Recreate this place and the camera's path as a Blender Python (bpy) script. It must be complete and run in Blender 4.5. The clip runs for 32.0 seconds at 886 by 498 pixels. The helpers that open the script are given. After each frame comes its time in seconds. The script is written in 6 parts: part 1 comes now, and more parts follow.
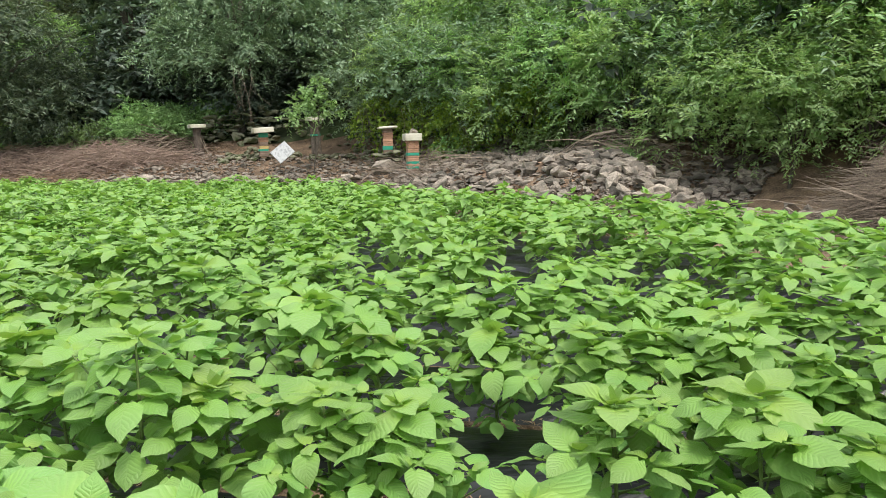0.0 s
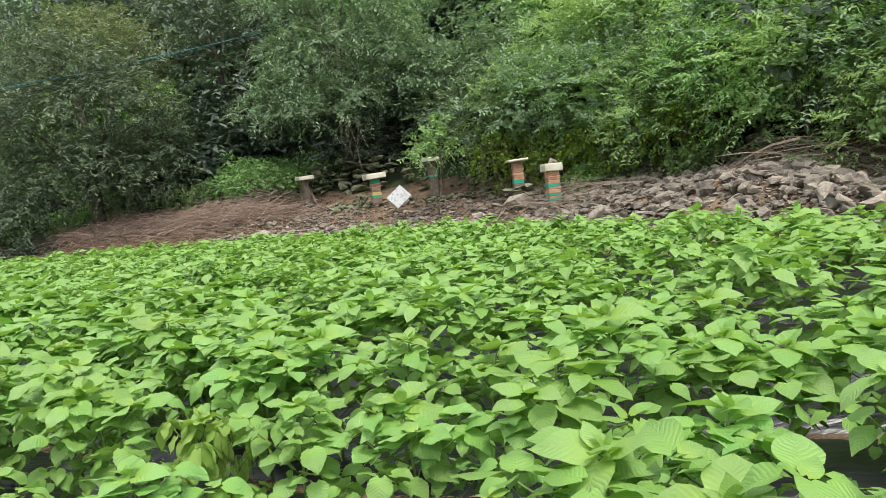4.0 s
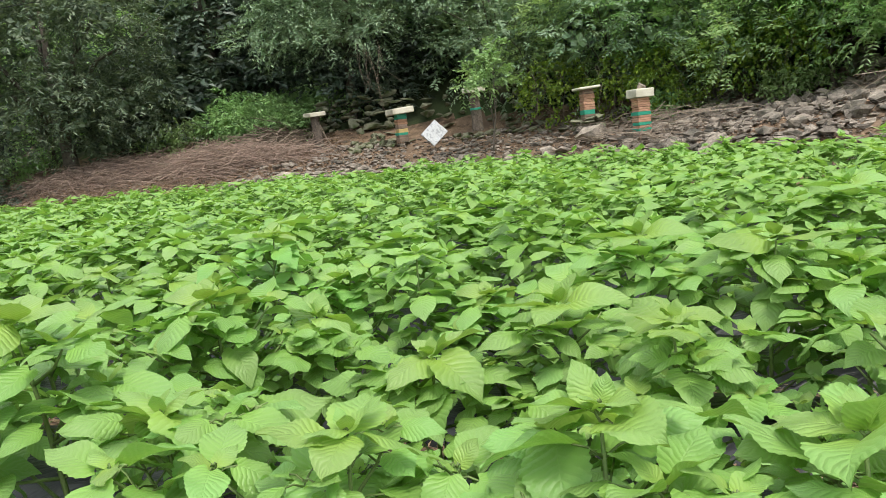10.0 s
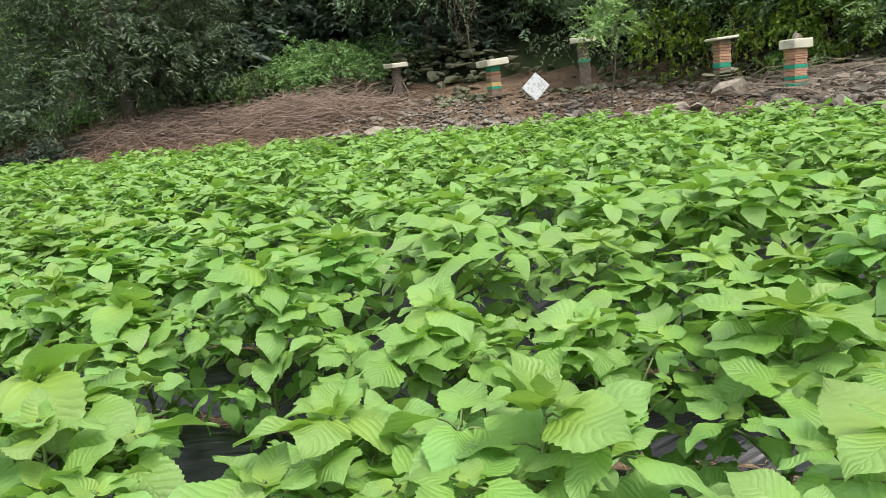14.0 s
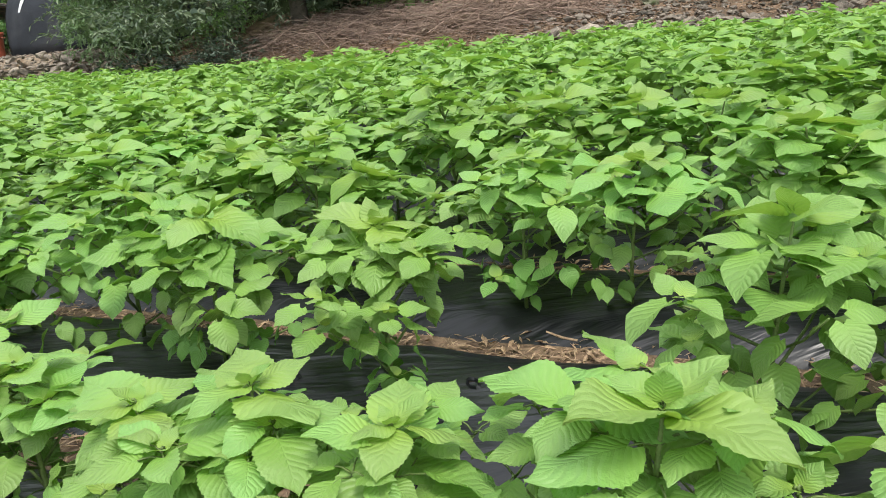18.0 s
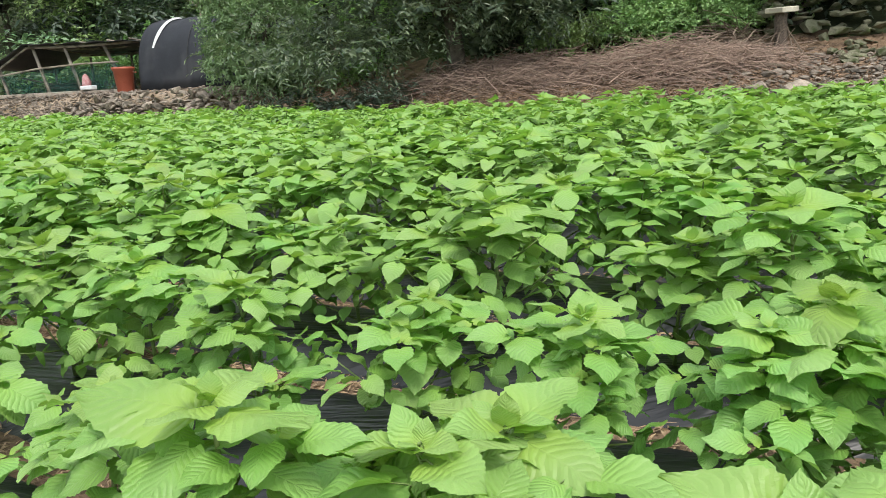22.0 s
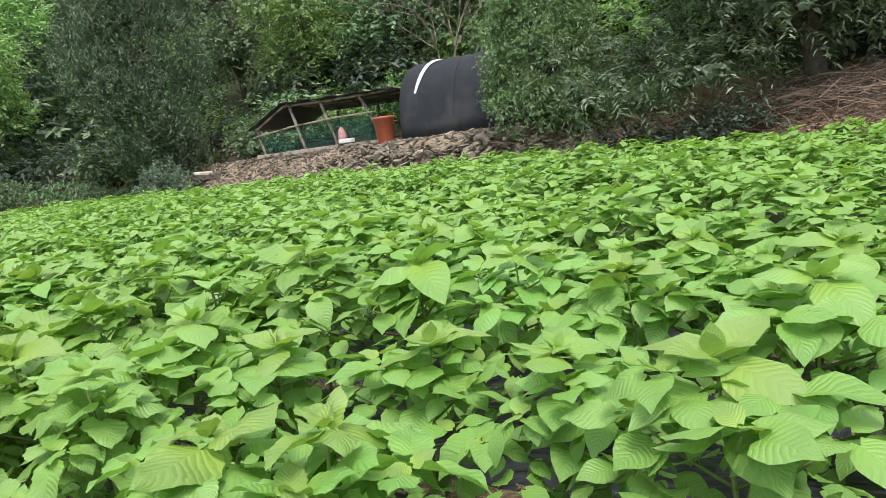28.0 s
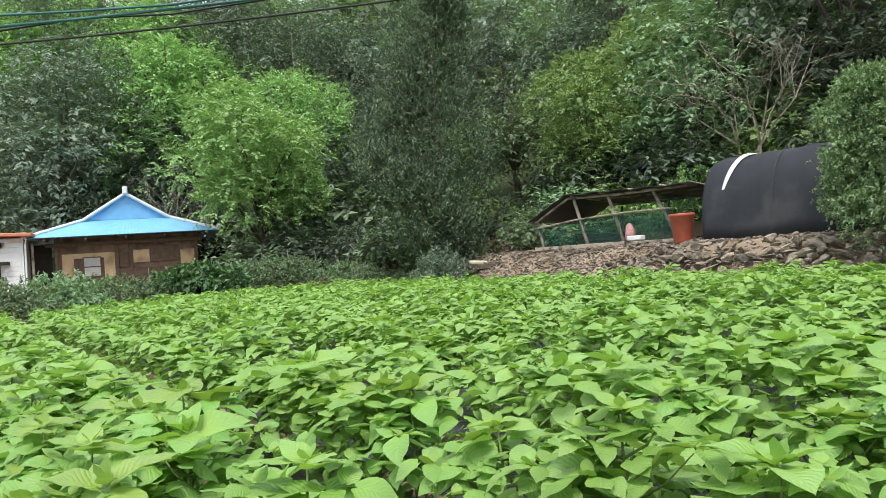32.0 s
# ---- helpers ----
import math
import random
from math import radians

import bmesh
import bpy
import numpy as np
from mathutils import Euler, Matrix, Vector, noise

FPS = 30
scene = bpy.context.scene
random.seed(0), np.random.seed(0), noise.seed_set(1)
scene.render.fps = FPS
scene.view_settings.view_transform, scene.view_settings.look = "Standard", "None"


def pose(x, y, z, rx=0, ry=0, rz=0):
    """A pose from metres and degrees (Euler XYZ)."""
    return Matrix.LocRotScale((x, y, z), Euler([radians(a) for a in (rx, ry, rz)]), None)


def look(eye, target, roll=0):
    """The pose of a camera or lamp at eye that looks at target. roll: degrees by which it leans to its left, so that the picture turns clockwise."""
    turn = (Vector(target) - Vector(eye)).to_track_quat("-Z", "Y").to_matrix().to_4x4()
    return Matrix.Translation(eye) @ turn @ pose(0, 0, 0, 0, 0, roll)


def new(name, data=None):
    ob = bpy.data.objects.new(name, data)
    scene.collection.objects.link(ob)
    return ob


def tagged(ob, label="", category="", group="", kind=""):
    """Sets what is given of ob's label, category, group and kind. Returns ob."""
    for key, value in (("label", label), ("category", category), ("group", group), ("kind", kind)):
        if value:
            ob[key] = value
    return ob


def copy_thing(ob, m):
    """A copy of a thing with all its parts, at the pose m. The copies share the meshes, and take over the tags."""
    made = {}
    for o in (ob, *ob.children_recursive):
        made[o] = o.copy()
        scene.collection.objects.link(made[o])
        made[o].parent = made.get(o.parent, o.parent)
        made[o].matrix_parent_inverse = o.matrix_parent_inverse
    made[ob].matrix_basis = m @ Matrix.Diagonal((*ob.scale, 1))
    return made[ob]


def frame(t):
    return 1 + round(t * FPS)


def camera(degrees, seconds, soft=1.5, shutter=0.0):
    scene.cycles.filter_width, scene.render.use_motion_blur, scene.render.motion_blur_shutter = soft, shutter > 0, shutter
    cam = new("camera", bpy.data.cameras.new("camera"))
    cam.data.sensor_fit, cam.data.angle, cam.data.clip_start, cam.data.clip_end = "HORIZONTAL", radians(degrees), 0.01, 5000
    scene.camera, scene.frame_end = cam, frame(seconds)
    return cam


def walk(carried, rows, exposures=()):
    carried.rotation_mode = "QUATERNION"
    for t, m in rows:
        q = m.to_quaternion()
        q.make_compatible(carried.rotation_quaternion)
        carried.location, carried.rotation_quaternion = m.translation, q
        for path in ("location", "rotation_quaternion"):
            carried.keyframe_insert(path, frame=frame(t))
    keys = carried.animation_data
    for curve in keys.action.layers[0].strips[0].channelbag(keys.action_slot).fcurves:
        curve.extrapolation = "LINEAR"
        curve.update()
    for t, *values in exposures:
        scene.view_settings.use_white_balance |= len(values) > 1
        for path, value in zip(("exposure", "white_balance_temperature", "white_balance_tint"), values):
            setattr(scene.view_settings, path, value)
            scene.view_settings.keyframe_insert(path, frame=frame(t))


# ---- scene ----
cam = camera(62.31, 32.0, 0.9)
# seconds, x, y, z, pitch, roll, yaw
PATH = [
    (0, -0.368, 0.319, 1.431, -7.91, 0.93, -0.37),
    (0.5, -0.575, 0.483, 1.438, -4.28, 0.84, 3.01),
    (1, -0.776, 0.61, 1.434, -3.32, 1.31, 4.54),
    (1.5, -1, 0.781, 1.424, -2.33, 2.23, 6.08),
    (2, -1.222, 0.94, 1.402, -2.75, 2.84, 6.47),
    (2.5, -1.452, 1.05, 1.394, -2.92, 4.24, 4.68),
    (3, -1.703, 1.189, 1.369, -3.19, 5.18, 4.85),
    (3.5, -1.975, 1.303, 1.369, -3.8, 6.05, 4.26),
    (5.5, -2.996, 1.867, 1.314, -5.42, 1.52, 0.18),
    (6, -3.244, 2.023, 1.295, -5.06, 0.44, -0.69),
    (6.5, -3.48, 2.195, 1.288, -5.52, -0.6, -2.25),
    (7, -3.751, 2.329, 1.286, -5.77, 0.52, -4.24),
    (7.5, -3.982, 2.483, 1.268, -4.42, 2.3, -2.1),
    (8, -4.221, 2.661, 1.251, -4.08, 3.18, 1.01),
    (8.5, -4.536, 2.765, 1.238, -5.6, 4.59, 0.84),
    (9, -4.876, 2.871, 1.225, -4.94, 5.17, 1.25),
    (9.5, -5.17, 2.998, 1.239, -5.43, 5.72, 0.58),
    (10, -5.472, 3.108, 1.237, -8.67, 6.01, -3.03),
    (10.5, -5.739, 3.234, 1.208, -9.71, 5.19, -4.08),
    (11, -6.033, 3.425, 1.241, -9.64, 4.45, -2.18),
    (11.5, -6.358, 3.567, 1.264, -10.26, 4.15, -3.18),
    (12, -6.667, 3.703, 1.286, -9.17, 4.54, -2.18),
    (12.5, -7.013, 3.878, 1.321, -8.88, 4.91, -0.97),
    (13, -7.306, 3.991, 1.324, -10.48, 4.61, -4.71),
    (13.5, -7.548, 4.2, 1.311, -10.04, 5.31, -5.35),
    (14, -7.845, 4.425, 1.28, -11.58, 5.07, -3.59),
    (14.5, -8.16, 4.628, 1.266, -13.51, 4.22, -1.57),
    (15, -8.452, 4.869, 1.251, -15.38, 3.58, 1.45),
    (15.5, -8.807, 5.089, 1.223, -16.82, 3.5, 4.23),
    (17.5, -10.192, 5.672, 1.064, -16.06, 3.86, 3),
    (18, -10.504, 5.818, 1.082, -17.07, 5.26, 2.26),
    (18.5, -10.81, 5.891, 1.076, -19.16, 4.99, 0.17),
    (19, -11.048, 6.04, 1.066, -18.17, 3.67, 0.77),
    (19.5, -11.311, 6.164, 1.076, -16.56, 3.53, 3.77),
    (20, -11.67, 6.284, 1.054, -17.38, 4.12, 4.66),
    (20.5, -11.985, 6.433, 1.049, -16.72, 4.14, 5.09),
    (21, -12.334, 6.566, 1.071, -14.6, 2.86, 6.53),
    (21.5, -12.692, 6.669, 1.076, -14.1, 2.63, 4.86),
    (22, -13.001, 6.802, 1.079, -12.7, 2.97, 6.29),
    (22.5, -13.278, 6.95, 1.112, -11.62, 3.16, 9.12),
    (23, -13.586, 7.064, 1.122, -11.43, 4.02, 8.99),
    (23.5, -13.891, 7.201, 1.117, -10.9, 4.94, 10.33),
    (24, -14.216, 7.355, 1.132, -10.42, 5.58, 13.56),
    (24.5, -14.56, 7.439, 1.119, -11.11, 6.87, 13.77),
    (25, -14.839, 7.549, 1.122, -10.5, 7.39, 14.11),
    (25.5, -15.135, 7.721, 1.136, -8.5, 7.27, 17.38),
    (27.5, -16.434, 8.436, 1.252, -9.62, 7.49, 18.89),
    (28, -16.74, 8.568, 1.274, -8.72, 7.61, 18.43),
    (28.5, -17.021, 8.75, 1.309, -5.6, 6.82, 21.72),
    (29, -17.286, 8.843, 1.318, -3.32, 5.55, 24.8),
    (29.5, -17.55, 8.938, 1.337, -2.45, 5.24, 27.67),
    (30, -17.794, 9.102, 1.346, -0.95, 4.08, 31.67),
    (30.5, -18.003, 9.22, 1.331, -0.91, 3.72, 33.64),
    (31, -18.2, 9.287, 1.331, -1.56, 4.47, 34.14),
    (31.5, -18.341, 9.339, 1.327, -1.27, 4.26, 36.04),
    (32, -18.505, 9.454, 1.347, 0.72, 4.01, 37.37),
]
walk(cam, [(t, pose(x, y, z, 90 + pitch, roll, yaw)) for t, x, y, z, pitch, roll, yaw in PATH])

# ---- world, sun, exposure ----
SUN_UP, SUN_TURN = radians(62), radians(150)
world = bpy.data.worlds.new("overcast_sky")
scene.world = world
world.use_nodes = True
wn = world.node_tree.nodes
wl = world.node_tree.links
sky = wn.new("ShaderNodeTexSky")
sky.sky_type = "NISHITA"
sky.sun_disc = False
sky.sun_elevation, sky.sun_rotation = SUN_UP, SUN_TURN
sky.air_density, sky.dust_density = 1.0, 4.0
cloud = wn.new("ShaderNodeMix")
cloud.data_type = "RGBA"
cloud.inputs[0].default_value = 0.72
cloud.inputs[7].default_value = (8.6, 9.0, 9.4, 1)
wl.new(sky.outputs[0], cloud.inputs[6])
wl.new(cloud.outputs[2], wn["Background"].inputs[0])
wn["Background"].inputs[1].default_value = 0.088

lamp = bpy.data.lights.new("sun", "SUN")
lamp.energy, lamp.angle, lamp.color = 1.25, radians(18), (1.0, 0.96, 0.88)
sun = new("sun", lamp)
sun.matrix_world = look((60 * math.sin(SUN_TURN) * math.cos(SUN_UP), 60 * math.cos(SUN_TURN) * math.cos(SUN_UP), 60 * math.sin(SUN_UP)), (0, 0, 0))
scene.view_settings.exposure = 1.22


# ---- materials ----
def mat(name, c1, c2, scale=6.0, rough=0.8, bump=0.3, fine=6.0, vary=0.15, metal=0.0, spec=0.4, c3=None, patch=0.25, along=None):
    """A surface with colour that varies in patches and in grain, and per piece, with fine relief."""
    m = bpy.data.materials.new(name)
    m.use_nodes = True
    n, l = m.node_tree.nodes, m.node_tree.links
    b = n["Principled BSDF"]
    b.inputs["Roughness"].default_value = rough
    b.inputs["Metallic"].default_value = metal
    b.inputs["Specular IOR Level"].default_value = spec
    co = n.new("ShaderNodeTexCoord")
    big = n.new("ShaderNodeTexNoise")
    big.inputs["Scale"].default_value, big.inputs["Detail"].default_value = scale, 5
    small = n.new("ShaderNodeTexNoise")
    small.inputs["Scale"].default_value, small.inputs["Detail"].default_value = scale * fine, 3
    ramp = n.new("ShaderNodeMix")
    ramp.data_type = "RGBA"
    ramp.inputs[6].default_value, ramp.inputs[7].default_value = (*c1, 1), (*c2, 1)
    stretch = n.new("ShaderNodeMapRange")
    stretch.inputs[1].default_value, stretch.inputs[2].default_value = 0.35, 0.65
    add = n.new("ShaderNodeMath")
    add.operation = "MULTIPLY_ADD"
    add.inputs[1].default_value, add.inputs[2].default_value = 0.5, 0.0
    l.new(co.outputs["Object"], big.inputs["Vector"])
    l.new(co.outputs["Object"], small.inputs["Vector"])
    if along:
        mp = n.new("ShaderNodeMapping")
        mp.inputs["Rotation"].default_value = (0, 0, radians(along[0]))
        mp.inputs["Scale"].default_value = (1, along[1], 1)
        l.new(co.outputs["Object"], mp.inputs["Vector"])
        l.new(mp.outputs[0], big.inputs["Vector"])
        l.new(mp.outputs[0], small.inputs["Vector"])
    mean = n.new("ShaderNodeMath")
    l.new(big.outputs[0], mean.inputs[0])
    l.new(small.outputs[0], mean.inputs[1])
    l.new(mean.outputs[0], add.inputs[0])
    l.new(add.outputs[0], stretch.inputs[0])
    l.new(stretch.outputs[0], ramp.inputs[0])
    col = ramp.outputs[2]
    if c3:
        third = n.new("ShaderNodeMix")
        third.data_type = "RGBA"
        third.inputs[7].default_value = (*c3, 1)
        spots = n.new("ShaderNodeTexNoise")
        spots.inputs["Scale"].default_value, spots.inputs["Detail"].default_value = scale * patch, 6
        cut = n.new("ShaderNodeMapRange")
        cut.inputs[1].default_value, cut.inputs[2].default_value = 0.5, 0.62
        l.new(co.outputs["Object"], spots.inputs["Vector"])
        l.new(spots.outputs[0], cut.inputs[0])
        l.new(cut.outputs[0], third.inputs[0])
        l.new(col, third.inputs[6])
        col = third.outputs[2]
    oi, geo = n.new("ShaderNodeObjectInfo"), n.new("ShaderNodeNewGeometry")
    two = n.new("ShaderNodeMath")
    two.operation = "ADD"
    l.new(oi.outputs["Random"], two.inputs[0])
    l.new(geo.outputs["Random Per Island"], two.inputs[1])
    val = n.new("ShaderNodeMapRange")
    val.inputs[2].default_value = 2.0
    val.inputs[3].default_value, val.inputs[4].default_value = 1 - vary * 1.6, 1 + vary * 1.6
    l.new(two.outputs[0], val.inputs[0])
    hsv = n.new("ShaderNodeHueSaturation")
    l.new(col, hsv.inputs["Color"])
    l.new(val.outputs[0], hsv.inputs["Value"])
    l.new(hsv.outputs[0], b.inputs["Base Color"])
    if bump:
        bp = n.new("ShaderNodeBump")
        bp.inputs["Strength"].default_value, bp.inputs["Distance"].default_value = bump, 0.02
        l.new(mean.outputs[0], bp.inputs["Height"])
        l.new(bp.outputs[0], b.inputs["Normal"])
    return m


def leaf_mat(name, c1, c2, rough=0.5, veins=0.0, glow=0.3, hue=0.03, spec=0.35, spread=(0.82, 1.16), heart=None, down=0.0):
    """Foliage: colour per leaf, light through the blade, side veins from the leaf's own coordinates."""
    m = bpy.data.materials.new(name)
    m.use_nodes = True
    n, l = m.node_tree.nodes, m.node_tree.links
    b = n["Principled BSDF"]
    b.inputs["Roughness"].default_value = rough
    b.inputs["Specular IOR Level"].default_value = spec
    b.inputs["Sheen Weight"].default_value, b.inputs["Sheen Roughness"].default_value = down, 0.45
    geo, oi = n.new("ShaderNodeNewGeometry"), n.new("ShaderNodeObjectInfo")
    mix = n.new("ShaderNodeMix")
    mix.data_type = "RGBA"
    mix.inputs[6].default_value, mix.inputs[7].default_value = (*c1, 1), (*c2, 1)
    l.new(geo.outputs["Random Per Island"], mix.inputs[0])
    hsv = n.new("ShaderNodeHueSaturation")
    hr = n.new("ShaderNodeMapRange")
    hr.inputs[3].default_value, hr.inputs[4].default_value = 0.5 - hue, 0.5 + hue
    vr = n.new("ShaderNodeMapRange")
    vr.inputs[3].default_value, vr.inputs[4].default_value = spread
    l.new(oi.outputs["Random"], hr.inputs[0])
    l.new(oi.outputs["Random"], vr.inputs[0])
    l.new(hr.outputs[0], hsv.inputs["Hue"])
    l.new(vr.outputs[0], hsv.inputs["Value"])
    l.new(mix.outputs[2], hsv.inputs["Color"])
    col = hsv.outputs[0]
    co = n.new("ShaderNodeTexCoord")
    if veins:
        uv = n.new("ShaderNodeUVMap")
        sep = n.new("ShaderNodeSeparateXYZ")
        l.new(uv.outputs[0], sep.inputs[0])
        off = n.new("ShaderNodeMath")
        off.operation = "SUBTRACT"
        off.inputs[1].default_value = 0.5
        l.new(sep.outputs[0], off.inputs[0])
        ab = n.new("ShaderNodeMath")
        ab.operation = "ABSOLUTE"
        l.new(off.outputs[0], ab.inputs[0])
        slant = n.new("ShaderNodeMath")
        slant.operation = "MULTIPLY_ADD"
        slant.inputs[1].default_value = -0.62
        l.new(ab.outputs[0], slant.inputs[0])
        l.new(sep.outputs[1], slant.inputs[2])
        shift = n.new("ShaderNodeVectorMath")
        shift.operation = "MULTIPLY_ADD"
        shift.inputs[1].default_value = (9.0, 17.0, 5.0)
        both_r = n.new("ShaderNodeMath")
        both_r.operation = "ADD"
        l.new(geo.outputs["Random Per Island"], both_r.inputs[0])
        l.new(oi.outputs["Random"], both_r.inputs[1])
        l.new(both_r.outputs[0], shift.inputs[0])
        l.new(uv.outputs[0], shift.inputs[2])
        bow = n.new("ShaderNodeTexNoise")
        bow.inputs["Scale"].default_value = 2.6
        l.new(shift.outputs[0], bow.inputs["Vector"])
        bent = n.new("ShaderNodeMath")
        bent.operation = "MULTIPLY_ADD"
        bent.inputs[1].default_value = 0.16
        l.new(bow.outputs[0], bent.inputs[0])
        l.new(slant.outputs[0], bent.inputs[2])
        wave = n.new("ShaderNodeMath")
        wave.operation = "PINGPONG"
        wave.inputs[1].default_value = 0.056
        l.new(bent.outputs[0], wave.inputs[0])
        side = n.new("ShaderNodeMapRange")
        side.inputs[1].default_value, side.inputs[2].default_value = 0.0, 0.04
        side.inputs[3].default_value, side.inputs[4].default_value = 1.0, 0.0
        l.new(wave.outputs[0], side.inputs[0])
        mid = n.new("ShaderNodeMapRange")
        mid.inputs[1].default_value, mid.inputs[2].default_value = 0.0, 0.03
        mid.inputs[3].default_value, mid.inputs[4].default_value = 1.0, 0.0
        l.new(ab.outputs[0], mid.inputs[0])
        both = n.new("ShaderNodeMath")
        both.operation = "MAXIMUM"
        l.new(side.outputs[0], both.inputs[0])
        l.new(mid.outputs[0], both.inputs[1])
        crinkle = n.new("ShaderNodeTexNoise")
        crinkle.inputs["Scale"].default_value, crinkle.inputs["Detail"].default_value = 13, 3
        l.new(shift.outputs[0], crinkle.inputs["Vector"])
        rel = n.new("ShaderNodeMath")
        rel.operation = "MULTIPLY_ADD"
        rel.inputs[1].default_value = -0.9
        l.new(both.outputs[0], rel.inputs[0])
        l.new(crinkle.outputs[0], rel.inputs[2])
        bp = n.new("ShaderNodeBump")
        bp.inputs["Strength"].default_value, bp.inputs["Distance"].default_value = veins, 0.006
        l.new(rel.outputs[0], bp.inputs["Height"])
        l.new(bp.outputs[0], b.inputs["Normal"])
        pale = n.new("ShaderNodeMix")
        pale.data_type = "RGBA"
        pale.inputs[7].default_value = (min(1, c2[0] * 1.5), min(1, c2[1] * 1.25), c2[2] * 1.6, 1)
        if heart:
            young = n.new("ShaderNodeMix")
            young.data_type = "RGBA"
            young.inputs[7].default_value = (*heart, 1)
            near_stalk = n.new("ShaderNodeMapRange")
            near_stalk.inputs[1].default_value, near_stalk.inputs[2].default_value = 0.0, 0.55
            near_stalk.inputs[3].default_value, near_stalk.inputs[4].default_value = 0.75, 0.0
            l.new(sep.outputs[1], near_stalk.inputs[0])
            l.new(near_stalk.outputs[0], young.inputs[0])
            l.new(col, young.inputs[6])
            col = young.outputs[2]
        part_of = n.new("ShaderNodeMath")
        part_of.operation = "MULTIPLY"
        part_of.inputs[1].default_value = 0.12
        l.new(both.outputs[0], part_of.inputs[0])
        l.new(part_of.outputs[0], pale.inputs[0])
        l.new(col, pale.inputs[6])
        col = pale.outputs[2]
    l.new(col, b.inputs["Base Color"])
    tr = n.new("ShaderNodeBsdfTranslucent")
    warm = n.new("ShaderNodeMix")
    warm.data_type = "RGBA"
    warm.blend_type = "MULTIPLY"
    warm.inputs[0].default_value = 1.0
    warm.inputs[7].default_value = (1.3, 1.35, 0.7, 1)
    l.new(col, warm.inputs[6])
    l.new(warm.outputs[2], tr.inputs["Color"])
    sh = n.new("ShaderNodeMixShader")
    sh.inputs[0].default_value = glow
    l.new(b.outputs[0], sh.inputs[1])
    l.new(tr.outputs[0], sh.inputs[2])
    l.new(sh.outputs[0], n["Material Output"].inputs[0])
    return m


M_PERILLA = leaf_mat("perilla_leaf", (0.19, 0.372, 0.083), (0.264, 0.44, 0.134), 0.42, 0.34, 0.28, 0.012, 0.42, (0.88, 1.1), (0.25, 0.45, 0.08))
# deeper green of mature leaves, plus the missing sky sheen painted into the colour
M_OLDER_SHADED = leaf_mat("perilla_older_shaded_leaf", (0.136, 0.3, 0.056), (0.214, 0.4, 0.098), 0.42, 0.34, 0.27, 0.01, 0.45, (0.86, 1.12))
M_YOUNG = leaf_mat("perilla_young_leaf", (0.202, 0.362, 0.084), (0.275, 0.43, 0.128), 0.42, 0.34, 0.29, 0.012, 0.4, (0.9, 1.1), (0.33, 0.49, 0.082))
M_WILT = leaf_mat("yellowed_leaf", (0.26, 0.41, 0.085), (0.36, 0.49, 0.13), 0.6, 0.6, 0.3, 0.01, 0.25)
M_STEM = mat("green_stem", (0.12, 0.2, 0.05), (0.2, 0.26, 0.09), 30, 0.6, 0.2)
M_SOIL = mat("soil_and_litter", (0.07, 0.047, 0.03), (0.31, 0.21, 0.135), 4.0, 0.95, 1.0, 9, 0.0, c3=(0.13, 0.09, 0.058))
# hillside ground painted dark green so gaps between trees read as shaded foliage
M_HILL = mat("shade_dark_forest_floor", (0.02, 0.03, 0.012), (0.05, 0.06, 0.025), 1.2, 0.95, 0.8, 12, 0.0, c3=(0.05, 0.075, 0.025))
M_GRAVEL = mat("tan_gravelly_soil", (0.2, 0.15, 0.105), (0.42, 0.34, 0.25), 5.0, 0.95, 1.0, 8, 0.0, c3=(0.22, 0.16, 0.1))
M_LITTER = mat("brown_leaf_litter", (0.17, 0.1, 0.06), (0.42, 0.29, 0.19), 20, 0.9, 0.3, 4, 0.4)
M_BUSH = leaf_mat("small_evergreen_leaf", (0.138, 0.228, 0.112), (0.27, 0.383, 0.2), 0.42, 0, 0.22, 0.01, 0.4)
M_STRAW = mat("dry_straw", (0.2, 0.13, 0.08), (0.42, 0.31, 0.2), 20, 0.9, 0.3, 4, 0.35)
M_MULCH = mat("black_plastic_film", (0.006, 0.007, 0.009), (0.02, 0.021, 0.024), 1.1, 0.3, 0.5, 3, 0.05, spec=0.5, along=(21, 9))
M_STONE = mat("field_stone", (0.16, 0.132, 0.108), (0.47, 0.4, 0.325), 7, 0.9, 0.8, 7, 0.36, c3=(0.14, 0.125, 0.1))
M_MOSS = mat("mossy_stone", (0.14, 0.15, 0.09), (0.28, 0.27, 0.19), 6, 0.95, 0.8, 7, 0.2, c3=(0.08, 0.1, 0.04))
M_TWIG = mat("dead_brushwood", (0.11, 0.083, 0.063), (0.36, 0.285, 0.215), 25, 0.9, 0.4, 4, 0.35)
M_DRYBRUSH = mat("dry_brown_brushwood", (0.15, 0.1, 0.078), (0.47, 0.345, 0.27), 22, 0.9, 0.4, 4, 0.55)
M_BARK = mat("bark", (0.06, 0.05, 0.04), (0.17, 0.145, 0.115), 9, 0.95, 0.9, 6, 0.15)
# dark and broad woods leaves: blue of distant haze mixed into the colour
M_DARKLEAF = leaf_mat("dark_glossy_leaf", (0.049, 0.081, 0.058), (0.108, 0.138, 0.102), 0.36, 0, 0.2, 0.012, 0.4, (0.7, 1.35))
M_MIDLEAF = leaf_mat("broad_leaf", (0.134, 0.226, 0.126), (0.245, 0.335, 0.2), 0.38, 0, 0.2, 0.02, spread=(0.66, 1.34))
